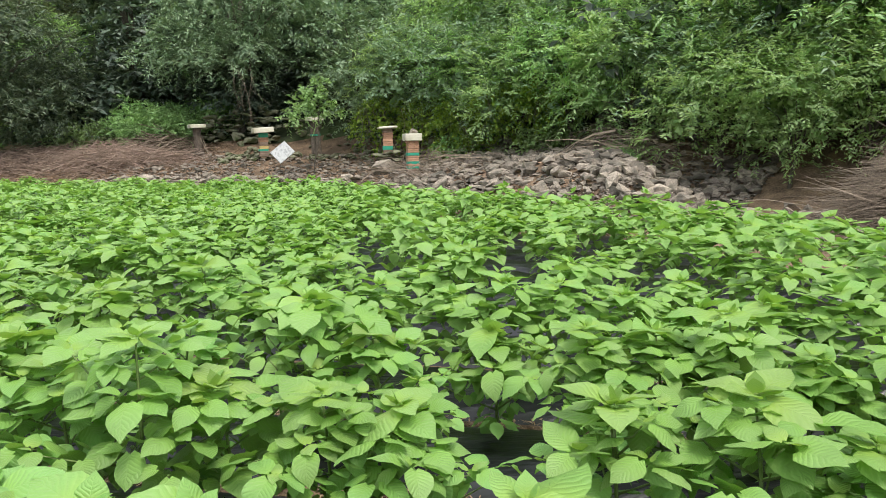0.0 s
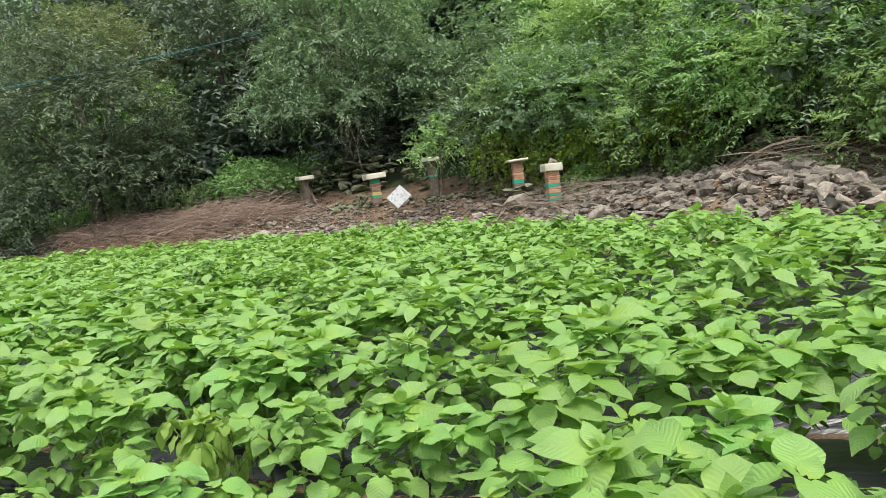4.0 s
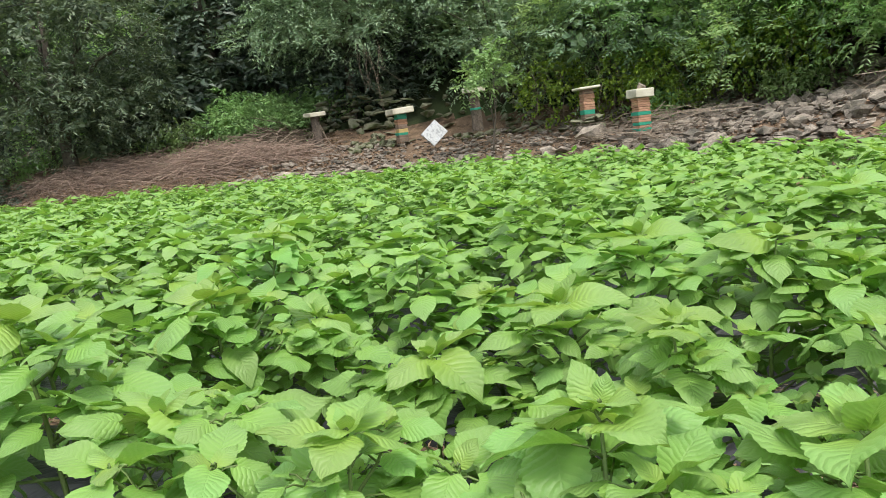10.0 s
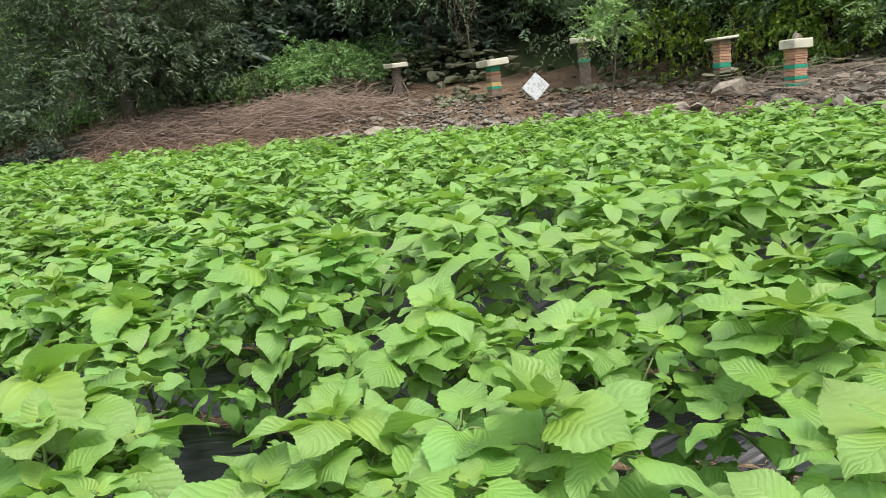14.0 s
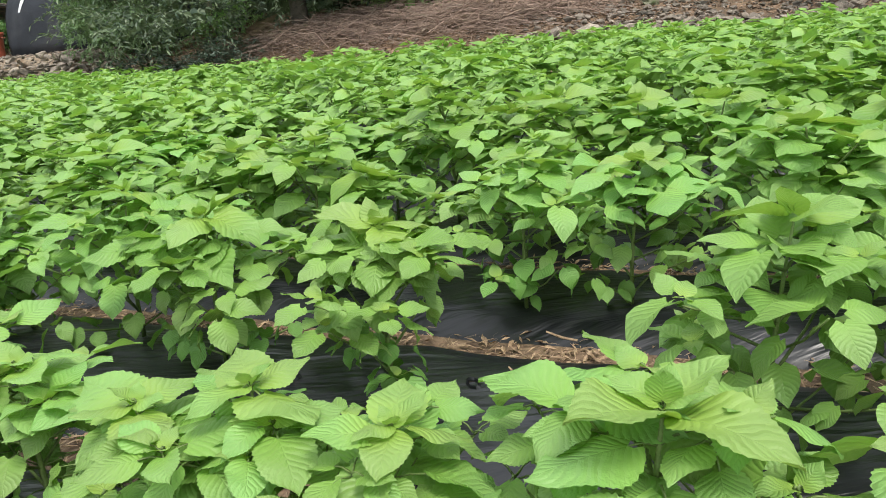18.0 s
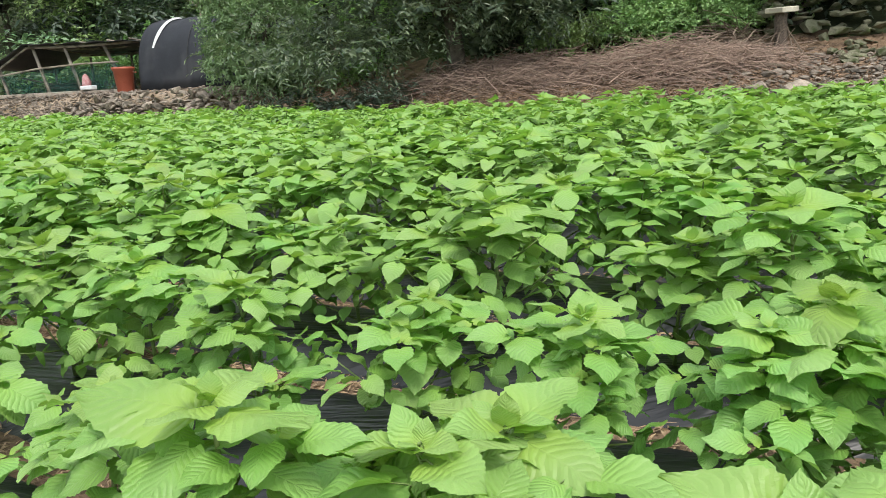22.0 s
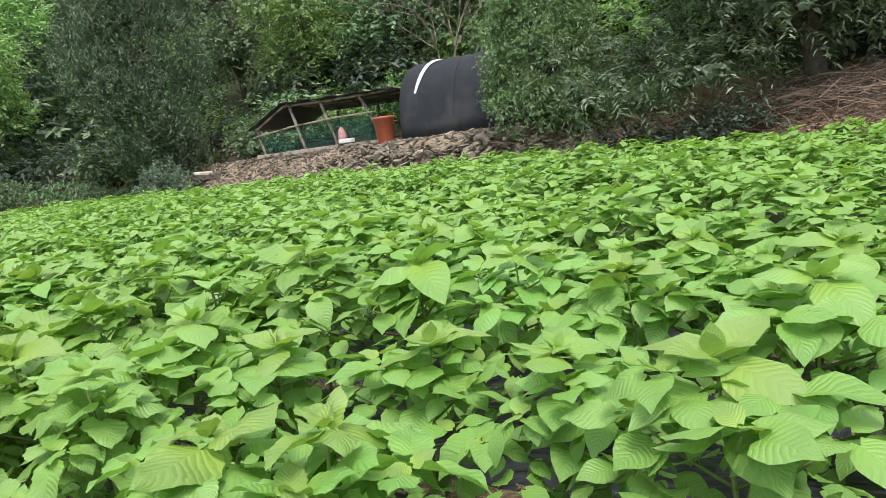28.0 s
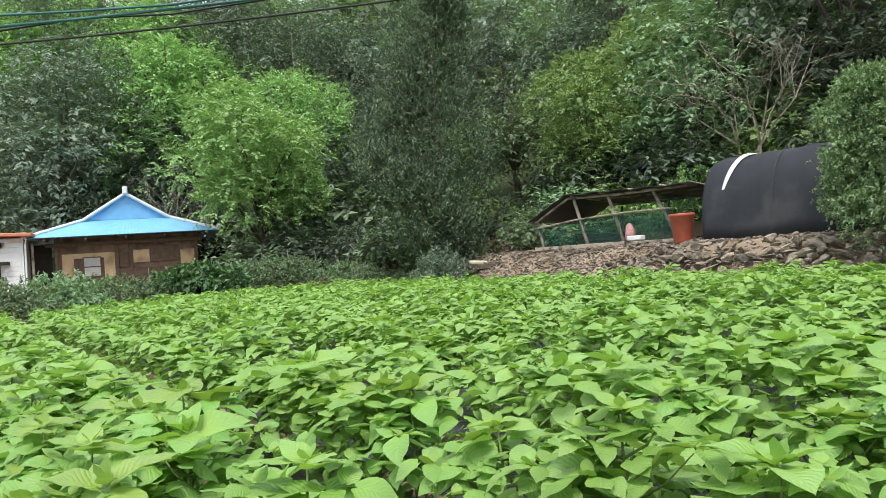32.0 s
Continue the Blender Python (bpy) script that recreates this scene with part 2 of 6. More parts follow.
M_BRIGHTLEAF = leaf_mat("bright_leaf", (0.2, 0.345, 0.128), (0.34, 0.475, 0.212), 0.48, 0, 0.26, 0.02, spread=(0.75, 1.25))
M_FRUIT = leaf_mat("fruit_tree_leaf", (0.175, 0.305, 0.107), (0.335, 0.445, 0.193), 0.5, 0, 0.24, 0.012)
M_THICKET = leaf_mat("thicket_leaf", (0.14, 0.226, 0.133), (0.26, 0.342, 0.215), 0.47, 0, 0.25, 0.015, spread=(0.75, 1.3))
M_ASH = leaf_mat("ash_leaf", (0.16, 0.262, 0.152), (0.335, 0.44, 0.285), 0.45, 0, 0.2, 0.01, spread=(1.0, 1.1))
M_SUMAC = leaf_mat("sumac_leaf", (0.246, 0.405, 0.168), (0.425, 0.565, 0.3), 0.5, 0, 0.42, 0.015, spread=(0.9, 1.25))
M_OLIVE = leaf_mat("olive_green_leaf", (0.17, 0.235, 0.115), (0.36, 0.43, 0.24), 0.42, 0, 0.22, 0.015, spread=(0.85, 1.2))
M_DARKOLIVE = leaf_mat("dark_olive_leaf", (0.06, 0.098, 0.064), (0.225, 0.275, 0.17), 0.36, 0, 0.2, 0.012, 0.4, (0.95, 1.05))
M_NEEDLE = leaf_mat("juniper_scale_leaf", (0.052, 0.092, 0.064), (0.19, 0.24, 0.155), 0.6, 0, 0.15, 0.01, 0.25)
M_IVY = leaf_mat("climbing_vine_leaf", (0.1, 0.22, 0.035), (0.29, 0.45, 0.065), 0.5, 0, 0.3, 0.02)
# blue haze is mixed into this leaf colour as well
M_GREY_LEAF = leaf_mat("grey_green_leaf", (0.124, 0.193, 0.143), (0.234, 0.294, 0.225), 0.38, 0, 0.18, 0.015, spread=(0.66, 1.34))


# ---- mesh building ----
class Acc:
    """Collects vertices and faces of one mesh."""

    def __init__(self):
        self.v, self.f, self.uv, self.n = [], [], [], 0

    def add(self, v, faces, uv=None):
        v = np.asarray(v, dtype=float).reshape(-1, 3)
        for f in faces if isinstance(faces, list) else [faces]:
            f = np.asarray(f, dtype=np.int64)
            self.f.append(f + self.n)
        self.v.append(v)
        self.uv.append(np.zeros((len(v), 2)) if uv is None else np.asarray(uv, dtype=float))
        self.n += len(v)
        return self

    def mesh(self, name, material, smooth=True):
        me = bpy.data.meshes.new(name)
        if not self.v:
            return me
        v = np.concatenate(self.v)
        loops = np.concatenate([f.ravel() for f in self.f])
        totals = np.concatenate([np.full(len(f), f.shape[1]) for f in self.f])
        me.vertices.add(len(v))
        me.vertices.foreach_set("co", v.ravel())
        me.loops.add(len(loops))
        me.loops.foreach_set("vertex_index", loops.astype(np.int32))
        me.polygons.add(len(totals))
        me.polygons.foreach_set("loop_start", np.concatenate([[0], np.cumsum(totals)[:-1]]).astype(np.int32))
        me.polygons.foreach_set("use_smooth", np.full(len(totals), smooth))
        me.materials.append(material)
        uv = np.concatenate(self.uv)
        if uv.any():
            layer = me.uv_layers.new(name="UVMap")
            layer.data.foreach_set("uv", uv[loops].ravel())
        me.update(calc_edges=True)
        return me


def tube(acc, pts, radii, sides=6):
    """A bent tapered tube through pts, closed at its end."""
    pts = [Vector(p) for p in pts]
    rings = []
    for i, p in enumerate(pts):
        d = (pts[min(i + 1, len(pts) - 1)] - pts[max(i - 1, 0)]).normalized()
        a = d.cross(Vector((0.31, 0.17, 0.93)) if abs(d.z) < 0.9 else Vector((1, 0.1, 0))).normalized()
        b = d.cross(a)
        rings += [p + (a * math.cos(2 * math.pi * k / sides) + b * math.sin(2 * math.pi * k / sides)) * radii[i] for k in range(sides)]
    f = [(i * sides + k, i * sides + (k + 1) % sides, (i + 1) * sides + (k + 1) % sides, (i + 1) * sides + k) for i in range(len(pts) - 1) for k in range(sides)]
    n = len(rings)
    rings += [pts[0], pts[-1]]
    m = (len(pts) - 1) * sides
    caps = [(n, (k + 1) % sides, k) for k in range(sides)] + [(n + 1, m + k, m + (k + 1) % sides) for k in range(sides)]
    acc.add([tuple(r) for r in rings], [np.array(f), np.array(caps)])
    return acc


def block(acc, x0, x1, y0, y1, z0, z1, bevel=0.0, m=None):
    """A box with chamfered upright and level edges, through the matrix m."""
    bm = bmesh.new()
    bmesh.ops.create_cube(bm, size=1.0)
    for v in bm.verts:
        v.co = Vector(((x0 + x1) / 2 + v.co.x * (x1 - x0), (y0 + y1) / 2 + v.co.y * (y1 - y0), (z0 + z1) / 2 + v.co.z * (z1 - z0)))
    if bevel:
        bmesh.ops.bevel(bm, geom=bm.edges[:], offset=bevel, segments=1, affect="EDGES")
    bm.verts.index_update()
    vs = [tuple(m @ v.co) if m else tuple(v.co) for v in bm.verts]
    groups = {}
    for f in bm.faces:
        groups.setdefault(len(f.verts), []).append([v.index for v in f.verts])
    acc.add(vs, [np.array(g) for g in groups.values()])
    bm.free()
    return acc


def part(name, acc, material, parent=None, label="", smooth=False):
    ob = new(name, acc if isinstance(acc, bpy.types.Mesh) else acc.mesh(name, material, smooth))
    if parent:
        ob.parent = parent
    if label:
        ob["label"] = label
    return ob


def thing(name, m, label, category, group="", kind=""):
    ob = new(name)
    ob.empty_display_size = 0.2
    ob.matrix_world = m
    return tagged(ob, label, category, group, kind)


rng = np.random.default_rng(7)


# ---- plan ----
# far edge of the crop, from the rocky end to the house
EDGE = np.array([(14, 0), (4.6, 6.5), (3.2, 10.2), (0.9, 12.6), (-2.5, 17.1), (-5.8, 19.5), (-10, 20.0), (-15.3, 21.0), (-19, 24.2), (-23, 26.0), (-29, 27.3), (-36, 30.5), (-43, 34.5), (-54, 37), (-64, 33), (-71, 22), (-78, 2), (-90, -60)])
LEFT = np.array([(-33, 4), (-36, 12), (-37.5, 17), (-40.5, 23), (-43, 31)])


def beyond(x, y):
    """Distance past the far edge of the crop (minus: inside)."""
    x, y = np.asarray(x, float), np.asarray(y, float)
    best = np.full(x.shape, 1e9)
    side = np.zeros(x.shape)
    for a, b in zip(EDGE[:-1], EDGE[1:]):
        d = b - a
        u = np.clip(((x - a[0]) * d[0] + (y - a[1]) * d[1]) / (d @ d), 0, 1)
        px, py = a[0] + u * d[0], a[1] + u * d[1]
        r = np.hypot(x - px, y - py)
        s = np.sign((x - a[0]) * d[1] - (y - a[1]) * d[0])
        side = np.where(r < best, s, side)
        best = np.minimum(r, best)
    return best * side


def leftof(x, y):
    """Distance past the left edge of the crop."""
    return np.interp(y, LEFT[:, 1], LEFT[:, 0]) - x


def ground_z(x, y):
    x, y = np.asarray(x, float), np.asarray(y, float)
    d = beyond(x, y)
    terrace = np.clip((-18.5 - x) / 2.0, 0, 1) * np.clip((x + 37) / 3.0, 0, 1)
    bank = np.interp(d, [-0.3, 0.5, 1.4, 3.6, 5.0, 45, 75, 200], [0, 0.55, 0.9, 1.25, 1.9, 27, 46, 70])
    flat = np.interp(d, [-0.2, 0.45, 0.75, 6.0, 8.0, 48, 80, 200], [0, 0.45, 1.28, 1.5, 2.4, 27, 46, 70])
    scree = np.interp(d, [-0.2, 0.1, 1.9, 6.0, 8.0, 48, 80, 200], [0, 0.2, 1.32, 1.5, 2.4, 27, 46, 70])
    west = np.clip((-24.6 - x) / 1.5, 0, 1)
    flat = flat * (1 - west) + scree * west
    garden = np.interp(d, [-9, -2, 2, 5, 45, 75, 200], [0.3, 0.85, 1.2, 2.2, 28, 46, 70])
    yard = np.clip((-38 - x) / 3.0, 0, 1)
    z = bank * (1 - terrace) + flat * terrace
    z = z * (1 - yard) + garden * yard
    z = z + np.exp(-((x - 2.6) ** 2 + (y - 13.6) ** 2) / 3.2) * 0.22 * np.clip(d / 0.8, 0, 1)
    low = np.clip((4.4 - x) / 1.6, 0.3, 1)
    z = np.where((d < 4) & (x > 2.5), z * (low + (1 - low) * np.clip(d / 4, 0, 1) ** 3), z)
    z = np.where((d < -0.3) & (x > -38), 0.0, z)
    lf = leftof(x, y)
    z = np.maximum(z, np.interp(lf, [0, 1.5, 9, 16], [0, 0.15, 0.8, 0.95]) * (d < 4))
    rough = np.sin(x * 1.7 + 0.6 * y) * np.sin(y * 2.1 - 0.4 * x) * 0.05 + np.sin(x * 0.31) * np.cos(y * 0.27) * 0.5 * np.clip(d / 20 - 0.3, 0, 1)
    return z + rough * np.clip(d / 1.0, 0, 1)


def gz(x, y):
    return float(ground_z(np.array([x]), np.array([y]))[0])


# the lie of the plant rows: a row is y = bend(x) + c
ROW_X = np.arange(-60, 20.1, 0.1)
ROW_Y = np.interp(ROW_X, [-60, -19.8, -17.2, -14.4, -11.2, -8.8, -6.0, -3.0, -1.6, -0.1, 20], [20.64, 6.81, 6.36, 5.06, 3.88, 3.02, 1.66, 0.15, -0.25, -0.5, -7.1])
ROW_Y = np.convolve(np.pad(ROW_Y, 8, mode="edge"), np.ones(17) / 17, mode="valid")


def bend(x):
    return np.interp(np.asarray(x, float), ROW_X, ROW_Y)


ROW = 0.9

# ground: one sheet, fine in the middle and reaching far out
gx = np.concatenate([-np.geomspace(2500, 62, 14), np.arange(-60, 24.1, 0.4), np.geomspace(26, 2500, 16)])
gy = np.concatenate([-np.geomspace(2500, 14, 16), np.arange(-12, 60.1, 0.4), np.geomspace(62, 2500, 14)])
X, Y = np.meshgrid(gx, gy)
Z = ground_z(X, Y)
Z = Z + (np.sin(X * 9.1) * np.sin(Y * 7.7) * 0.008) * (beyond(X, Y) < 0)
nx = len(gx)
ii, jj = np.meshgrid(np.arange(nx - 1), np.arange(len(gy) - 1))
q = (jj * nx + ii).ravel()
acc = Acc().add(np.stack([X, Y, Z], -1).reshape(-1, 3), np.stack([q, q + 1, q + 1 + nx, q + nx], -1))
ground = part("ground", acc, M_SOIL, smooth=True)
tagged(ground, "brown soil with litter, rising to a wooded hillside coloured dark like shaded foliage", "ground", kind="structure")
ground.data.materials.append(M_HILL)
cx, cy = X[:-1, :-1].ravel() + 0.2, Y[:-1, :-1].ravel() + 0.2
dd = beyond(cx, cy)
# cells under the woods take the ground colour with the shade painted in
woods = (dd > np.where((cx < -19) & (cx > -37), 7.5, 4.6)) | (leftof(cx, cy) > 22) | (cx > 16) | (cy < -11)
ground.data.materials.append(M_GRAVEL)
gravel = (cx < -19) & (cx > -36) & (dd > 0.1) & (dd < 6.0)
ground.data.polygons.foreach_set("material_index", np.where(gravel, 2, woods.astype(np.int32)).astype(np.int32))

# ---- mulch film: a raised bed under black plastic for every row ----
rows_c = np.arange(-3.2, 27, ROW)
for c in rows_c:
    xs = np.arange(-44, 6, 0.14)
    ys = bend(xs) + c
    ok = (beyond(xs, ys) < -0.25) & (leftof(xs, ys) < -0.3) & (xs > -42)
    near = ok & (ys > np.interp(xs, [-42, -19.3, -19.2, 3], [14, 7.2, 9.3, -1.7]))
    xs2, ys2 = xs[near], ys[near]
    if len(xs2) < 12:
        continue
    u = np.linspace(-1, 1, 9)
    slope = (bend(xs2 + 0.2) - bend(xs2 - 0.2)) / 0.4
    nrm = np.stack([-slope, np.ones_like(slope)], -1) / np.hypot(slope, 1)[:, None]
    wide = 0.375 * np.hypot(slope, 1) ** -0.6 + 0.025 * np.sin(xs2 * 0.9 + c * 3)
    P = np.zeros((len(xs2), 9, 3))
    P[:, :, 0] = xs2[:, None] + nrm[:, :1] * u * wide[:, None]
    P[:, :, 1] = ys2[:, None] + nrm[:, 1:] * u * wide[:, None]
    wr = rng.normal(0, 1, (len(xs2), 9))
    wr = (wr + np.roll(wr, 1, 1)) * 0.004 + np.sin(xs2[:, None] * 21 + u * 9 + c) * 0.004
    P[:, :, 2] = 0.012 + 0.085 * (1 - u ** 4) + wr
    P[:, 0, 2] = P[:, 8, 2] = -0.02
    n = len(xs2)
    a, b = np.meshgrid(np.arange(8), np.arange(n - 1))
    a = (b * 9 + a).ravel()
    keep = np.repeat(np.diff(xs2) < 0.2, 8)
    film = part("mulch_film", Acc().add(P.reshape(-1, 3), np.stack([a, a + 1, a + 10, a + 9], -1)[keep]), M_MULCH, smooth=True)
    tagged(film, "wrinkled black plastic mulch film over a planted bed", "mulch film", "mulch beds", "structure")


# ---- perilla ----
def blade(rows, cols, droop, fold, wave, seed, serr=0.0, at=None):
    """A leaf blade of length 1 along +y: ovate, pointed, toothed, folded at the midrib."""
    r = np.random.default_rng(seed)
    v = np.linspace(0, 1, rows) if at is None else np.array(at)
    w = np.interp(v, [0, 0.04, 0.12, 0.24, 0.36, 0.5, 0.64, 0.78, 0.88, 0.95, 1], [0.1, 0.2, 0.31, 0.375, 0.392, 0.372, 0.305, 0.192, 0.095, 0.035, 0.003])
    u = np.linspace(-1, 1, cols)
    tooth = 1 + serr * np.where(np.arange(rows) % 2 == 0, 1, -1) * r.uniform(0.6, 1.4, rows)
    U, V = np.meshgrid(u, v)
    edge = np.where(np.abs(U) > 0.99, tooth[:, None], 1)
    x = U * w[:, None] * edge
    y = V - 0.1 * np.abs(U) ** 2 * (1 - V) ** 2
    z = 0.16 * V - (droop + 0.12) * V ** 2.1 + fold * np.abs(U) * w[:, None] * 2 + wave * np.sin(V * 11 + r.uniform(0, 6) + U * 2.5) * np.abs(U) * 0.5 + (0.0022 * np.cos((V - 0.27 * np.abs(U)) * 46) * (1 - V) * np.abs(U) ** 0.5 if rows > 12 else 0)
    a, b = np.meshgrid(np.arange(cols - 1), np.arange(rows - 1))
    q = (b * cols + a).ravel()
    return np.stack([x, y, z], -1).reshape(-1, 3), np.stack([q, q + 1, q + cols + 1, q + cols], -1), np.stack([U * 0.5 + 0.5, V], -1).reshape(-1, 2)


FINE = [blade(29, 5, 0.02 + 0.1 * (k % 4), (-0.14, 0.05, 0.16)[k % 3], 0.09, k, 0.034) for k in range(8)]
CLOSE = [blade(17, 5, 0.02 + 0.1 * (k % 4), (-0.14, 0.05, 0.16)[k % 3], 0.09, k, 0.04) for k in range(8)]
MEDIUM = [blade(7, 3, 0.02 + 0.1 * (k % 4), (-0.12, 0.04, 0.14)[k % 3], 0.06, k, 0.0) for k in range(8)]
COARSE = [blade(4, 3, 0.02 + 0.1 * (k % 4), (-0.12, 0.06, 0.16)[k % 3], 0.04, k, 0.0, (0.04, 0.3, 0.7, 1)) for k in range(8)]

SIMPLE = [blade(3, 3, 0.02 + 0.1 * (k % 4), (-0.12, 0.06, 0.16)[k % 3], 0.0, k, 0.0, (0.06, 0.42, 1)) for k in range(8)]


def leaf_pose(base, azim, pitch, roll, length):
    return Matrix.Translation(base) @ Matrix.Rotation(azim, 4, "Z") @ Matrix.Rotation(pitch, 4, "X") @ Matrix.Rotation(roll, 4, "Y") @ Matrix.Scale(length, 4)


def perilla(seed, height=0.66, wilt=False, plain=False):
    """Leaves (tier, blade number, pose) and the stem of one plant."""
    r = random.Random(seed)
    stem, leaves = Acc(), []
    lean = Vector((r.uniform(-0.05, 0.05), r.uniform(-0.05, 0.05), 0))
    axis = lambda s: Vector((0, 0, s * height)) + lean * s * s
    tube(stem, [axis(s) for s in (0, 0.35, 0.7, 1)], [0.008, 0.007, 0.005, 0.003], 5)
    a0 = r.uniform(0, 6.3)

    def pair(p, azim, size, tier, drop, reach):
        for k in (0, 1):
            az = azim + k * math.pi + r.uniform(-0.35, 0.35)
            out = Vector((-math.sin(az), math.cos(az), 0))
            up = r.uniform(0.15, 0.6)
            q = p + out * reach + Vector((0, 0, reach * up))
            if not plain:
                tube(stem, [p, (p + q) / 2 + Vector((0, 0, 0.006)), q], [0.0028, 0.0022, 0.0018], 3)
            leaves.append((tier, r.randrange(8), leaf_pose(q, az, -radians(drop + r.uniform(-26, 24)), radians(r.uniform(-27, 27)), size * r.uniform(0.66, 1.06))))

    more = 45 if wilt else 0
    for i, s in enumerate((0.12, 0.24, 0.36, 0.48, 0.6, 0.71, 0.81, 0.91)):
        az = a0 + i * math.pi / 2
        size = (0.08, 0.092, 0.106, 0.118, 0.13, 0.142, 0.155, 0.155)[i]
        pair(axis(s), az, size, 0 if s < 0.45 else 1 if s < 0.75 else 2, (56, 50, 42, 33, 25, 18, 13, 4)[i] + more, (0.06, 0.07, 0.085, 0.095, 0.095, 0.085, 0.07, 0.045)[i])
        if i < 7:
            for k in (0, 1):
                ba = az + math.pi * k + r.uniform(0.2, 1.3)
                out = Vector((-math.sin(ba), math.cos(ba), 0))
                length = r.uniform(0.17, 0.29) * (0.85, 1.0, 1.05, 1.0, 0.85, 0.65, 0.45)[i]
                p0 = axis(s)
                p1 = p0 + out * length + Vector((0, 0, length * r.uniform(0.25, 0.95)))
                tube(stem, [p0, (p0 + p1) / 2 + out * 0.02, p1], [0.0045, 0.0035, 0.0025], 4)
                tier = 0 if p1.z < 0.45 * height else 1 if p1.z < 0.75 * height else 2
                grow = (0.85, 0.9, 0.95, 1.0, 1.05, 1.1, 1.1)[i]
                pair((p0 + p1) / 2 + out * 0.02, ba + 1.57, r.uniform(0.08, 0.105) * grow, tier, (52, 48, 42, 33, 27, 22, 18)[i] + more, 0.05)
                pair(p0 * 0.3 + p1 * 0.7, ba + 0.9, r.uniform(0.08, 0.105) * grow, tier, (48, 44, 38, 29, 23, 18, 14)[i] + more, 0.05)
                pair(p1, ba + r.uniform(-0.3, 0.3), r.uniform(0.1, 0.13) * grow, tier, (46, 40, 32, 25, 20, 16, 14)[i] + more, 0.04)
                pair(p1 + Vector((0, 0, 0.01)), ba + 1.57, r.uniform(0.085, 0.11) * grow, tier, (30, 24, 16, 8, 4, 0, 0)[i] + more, 0.03)
                if r.random() < 0.6:
                    pair(p1 + Vector((0, 0, 0.02)), ba + 0.8, r.uniform(0.05, 0.07) * grow, 3, -25 + more, 0.006)
    top = axis(1)
    pair(top, a0 + 0.3, r.uniform(0.155, 0.18), 3, 8, 0.03)
    pair(top + Vector((0, 0, 0.012)), a0 + 1.87, r.uniform(0.13, 0.155), 3, -14, 0.016)
    pair(top + Vector((0, 0, 0.022)), a0 + 0.9, r.uniform(0.08, 0.105), 3, -38, 0.006)
    pair(top + Vector((0, 0, 0.028)), a0 + 2.4, r.uniform(0.045, 0.06), 3, -55, 0.004)
    return stem, leaves


def joined(leaves, blades, tiers, grow=1.0):
    acc = Acc()
    for tier, k, m in leaves:
        if tier in tiers:
            v, f, uv = blades[k]
            mm = np.array(m)
            acc.add(v @ (mm[:3, :3].T * grow) + mm[:3, 3], f, uv)
    return acc


VARIANTS = [perilla(100 + k, 0.52 + 0.025 * k) for k in range(7)]
# lowest tier takes the leaf colour with age and lack of sheen painted in
TIERS = (("lower_leaves", (0,), M_OLDER_SHADED), ("middle_leaves", (1,), M_PERILLA), ("upper_leaves", (2,), M_PERILLA), ("growing_tip", (3,), M_YOUNG))
PLAIN = [perilla(100 + k, 0.52 + 0.025 * k, plain=True)[0].mesh("stem", M_STEM) for k in range(7)]
STEMS = [s.mesh("stem", M_STEM) for s, _ in VARIANTS]
NEARBY = [[joined(l, CLOSE, t).mesh(n, m) for n, t, m in TIERS] for _, l in VARIANTS]
PARTS = [[joined(l, MEDIUM, t).mesh(n, m) for n, t, m in TIERS] for _, l in VARIANTS]
KEEP = lambda l, far: [q for i, q in enumerate(l) if q[0] == 3 or (q[0] == 2 and (i % 4 or not far)) or (q[0] == 1 and i % 3 and (i % 2 or not far)) or (q[0] == 0 and i % 4 == 0 and not far)]
FAR = [(np.concatenate(a.v), np.concatenate(a.f), np.concatenate(a.uv)) for a in (joined(KEEP(l, far), SIMPLE if far else COARSE, (0, 1, 2), 1.16 if far else 1.05) for far in (False, True) for _, l in VARIANTS)]
FARTIP = [(np.concatenate(a.v), np.concatenate(a.f), np.concatenate(a.uv)) for a in (joined([q for i, q in enumerate(l) if i % 3 or not far], SIMPLE if far else COARSE, (3,), 1.14 if far else 1.02) for far in (False, True) for _, l in VARIANTS)]
LEAF = [Acc().add(v, f, uv).mesh("leaf", M_PERILLA) for v, f, uv in FINE]
LEAFLOW = [Acc().add(v, f, uv).mesh("leaf", M_OLDER_SHADED) for v, f, uv in FINE]
LEAFTIP = [Acc().add(v, f, uv).mesh("leaf", M_YOUNG) for v, f, uv in FINE]


def track_y(x):
    """The foot track through the crop."""
    return np.interp(x, [-42, -19, -14.2, -10.5, -5.7, 0, 3], [17.5, 9.75, 7.35, 5.85, 3.25, 0.1, -1.3])


BARE = ((-0.5, 3.6), (-1.55, 3.8), (0.9, 8.9), (0.1, 6.2), (-4.5, 5.0), (-3.1, 5.6), (-5.2, 5.45), (-8.4, 6.95), (-3.48, 4.3))
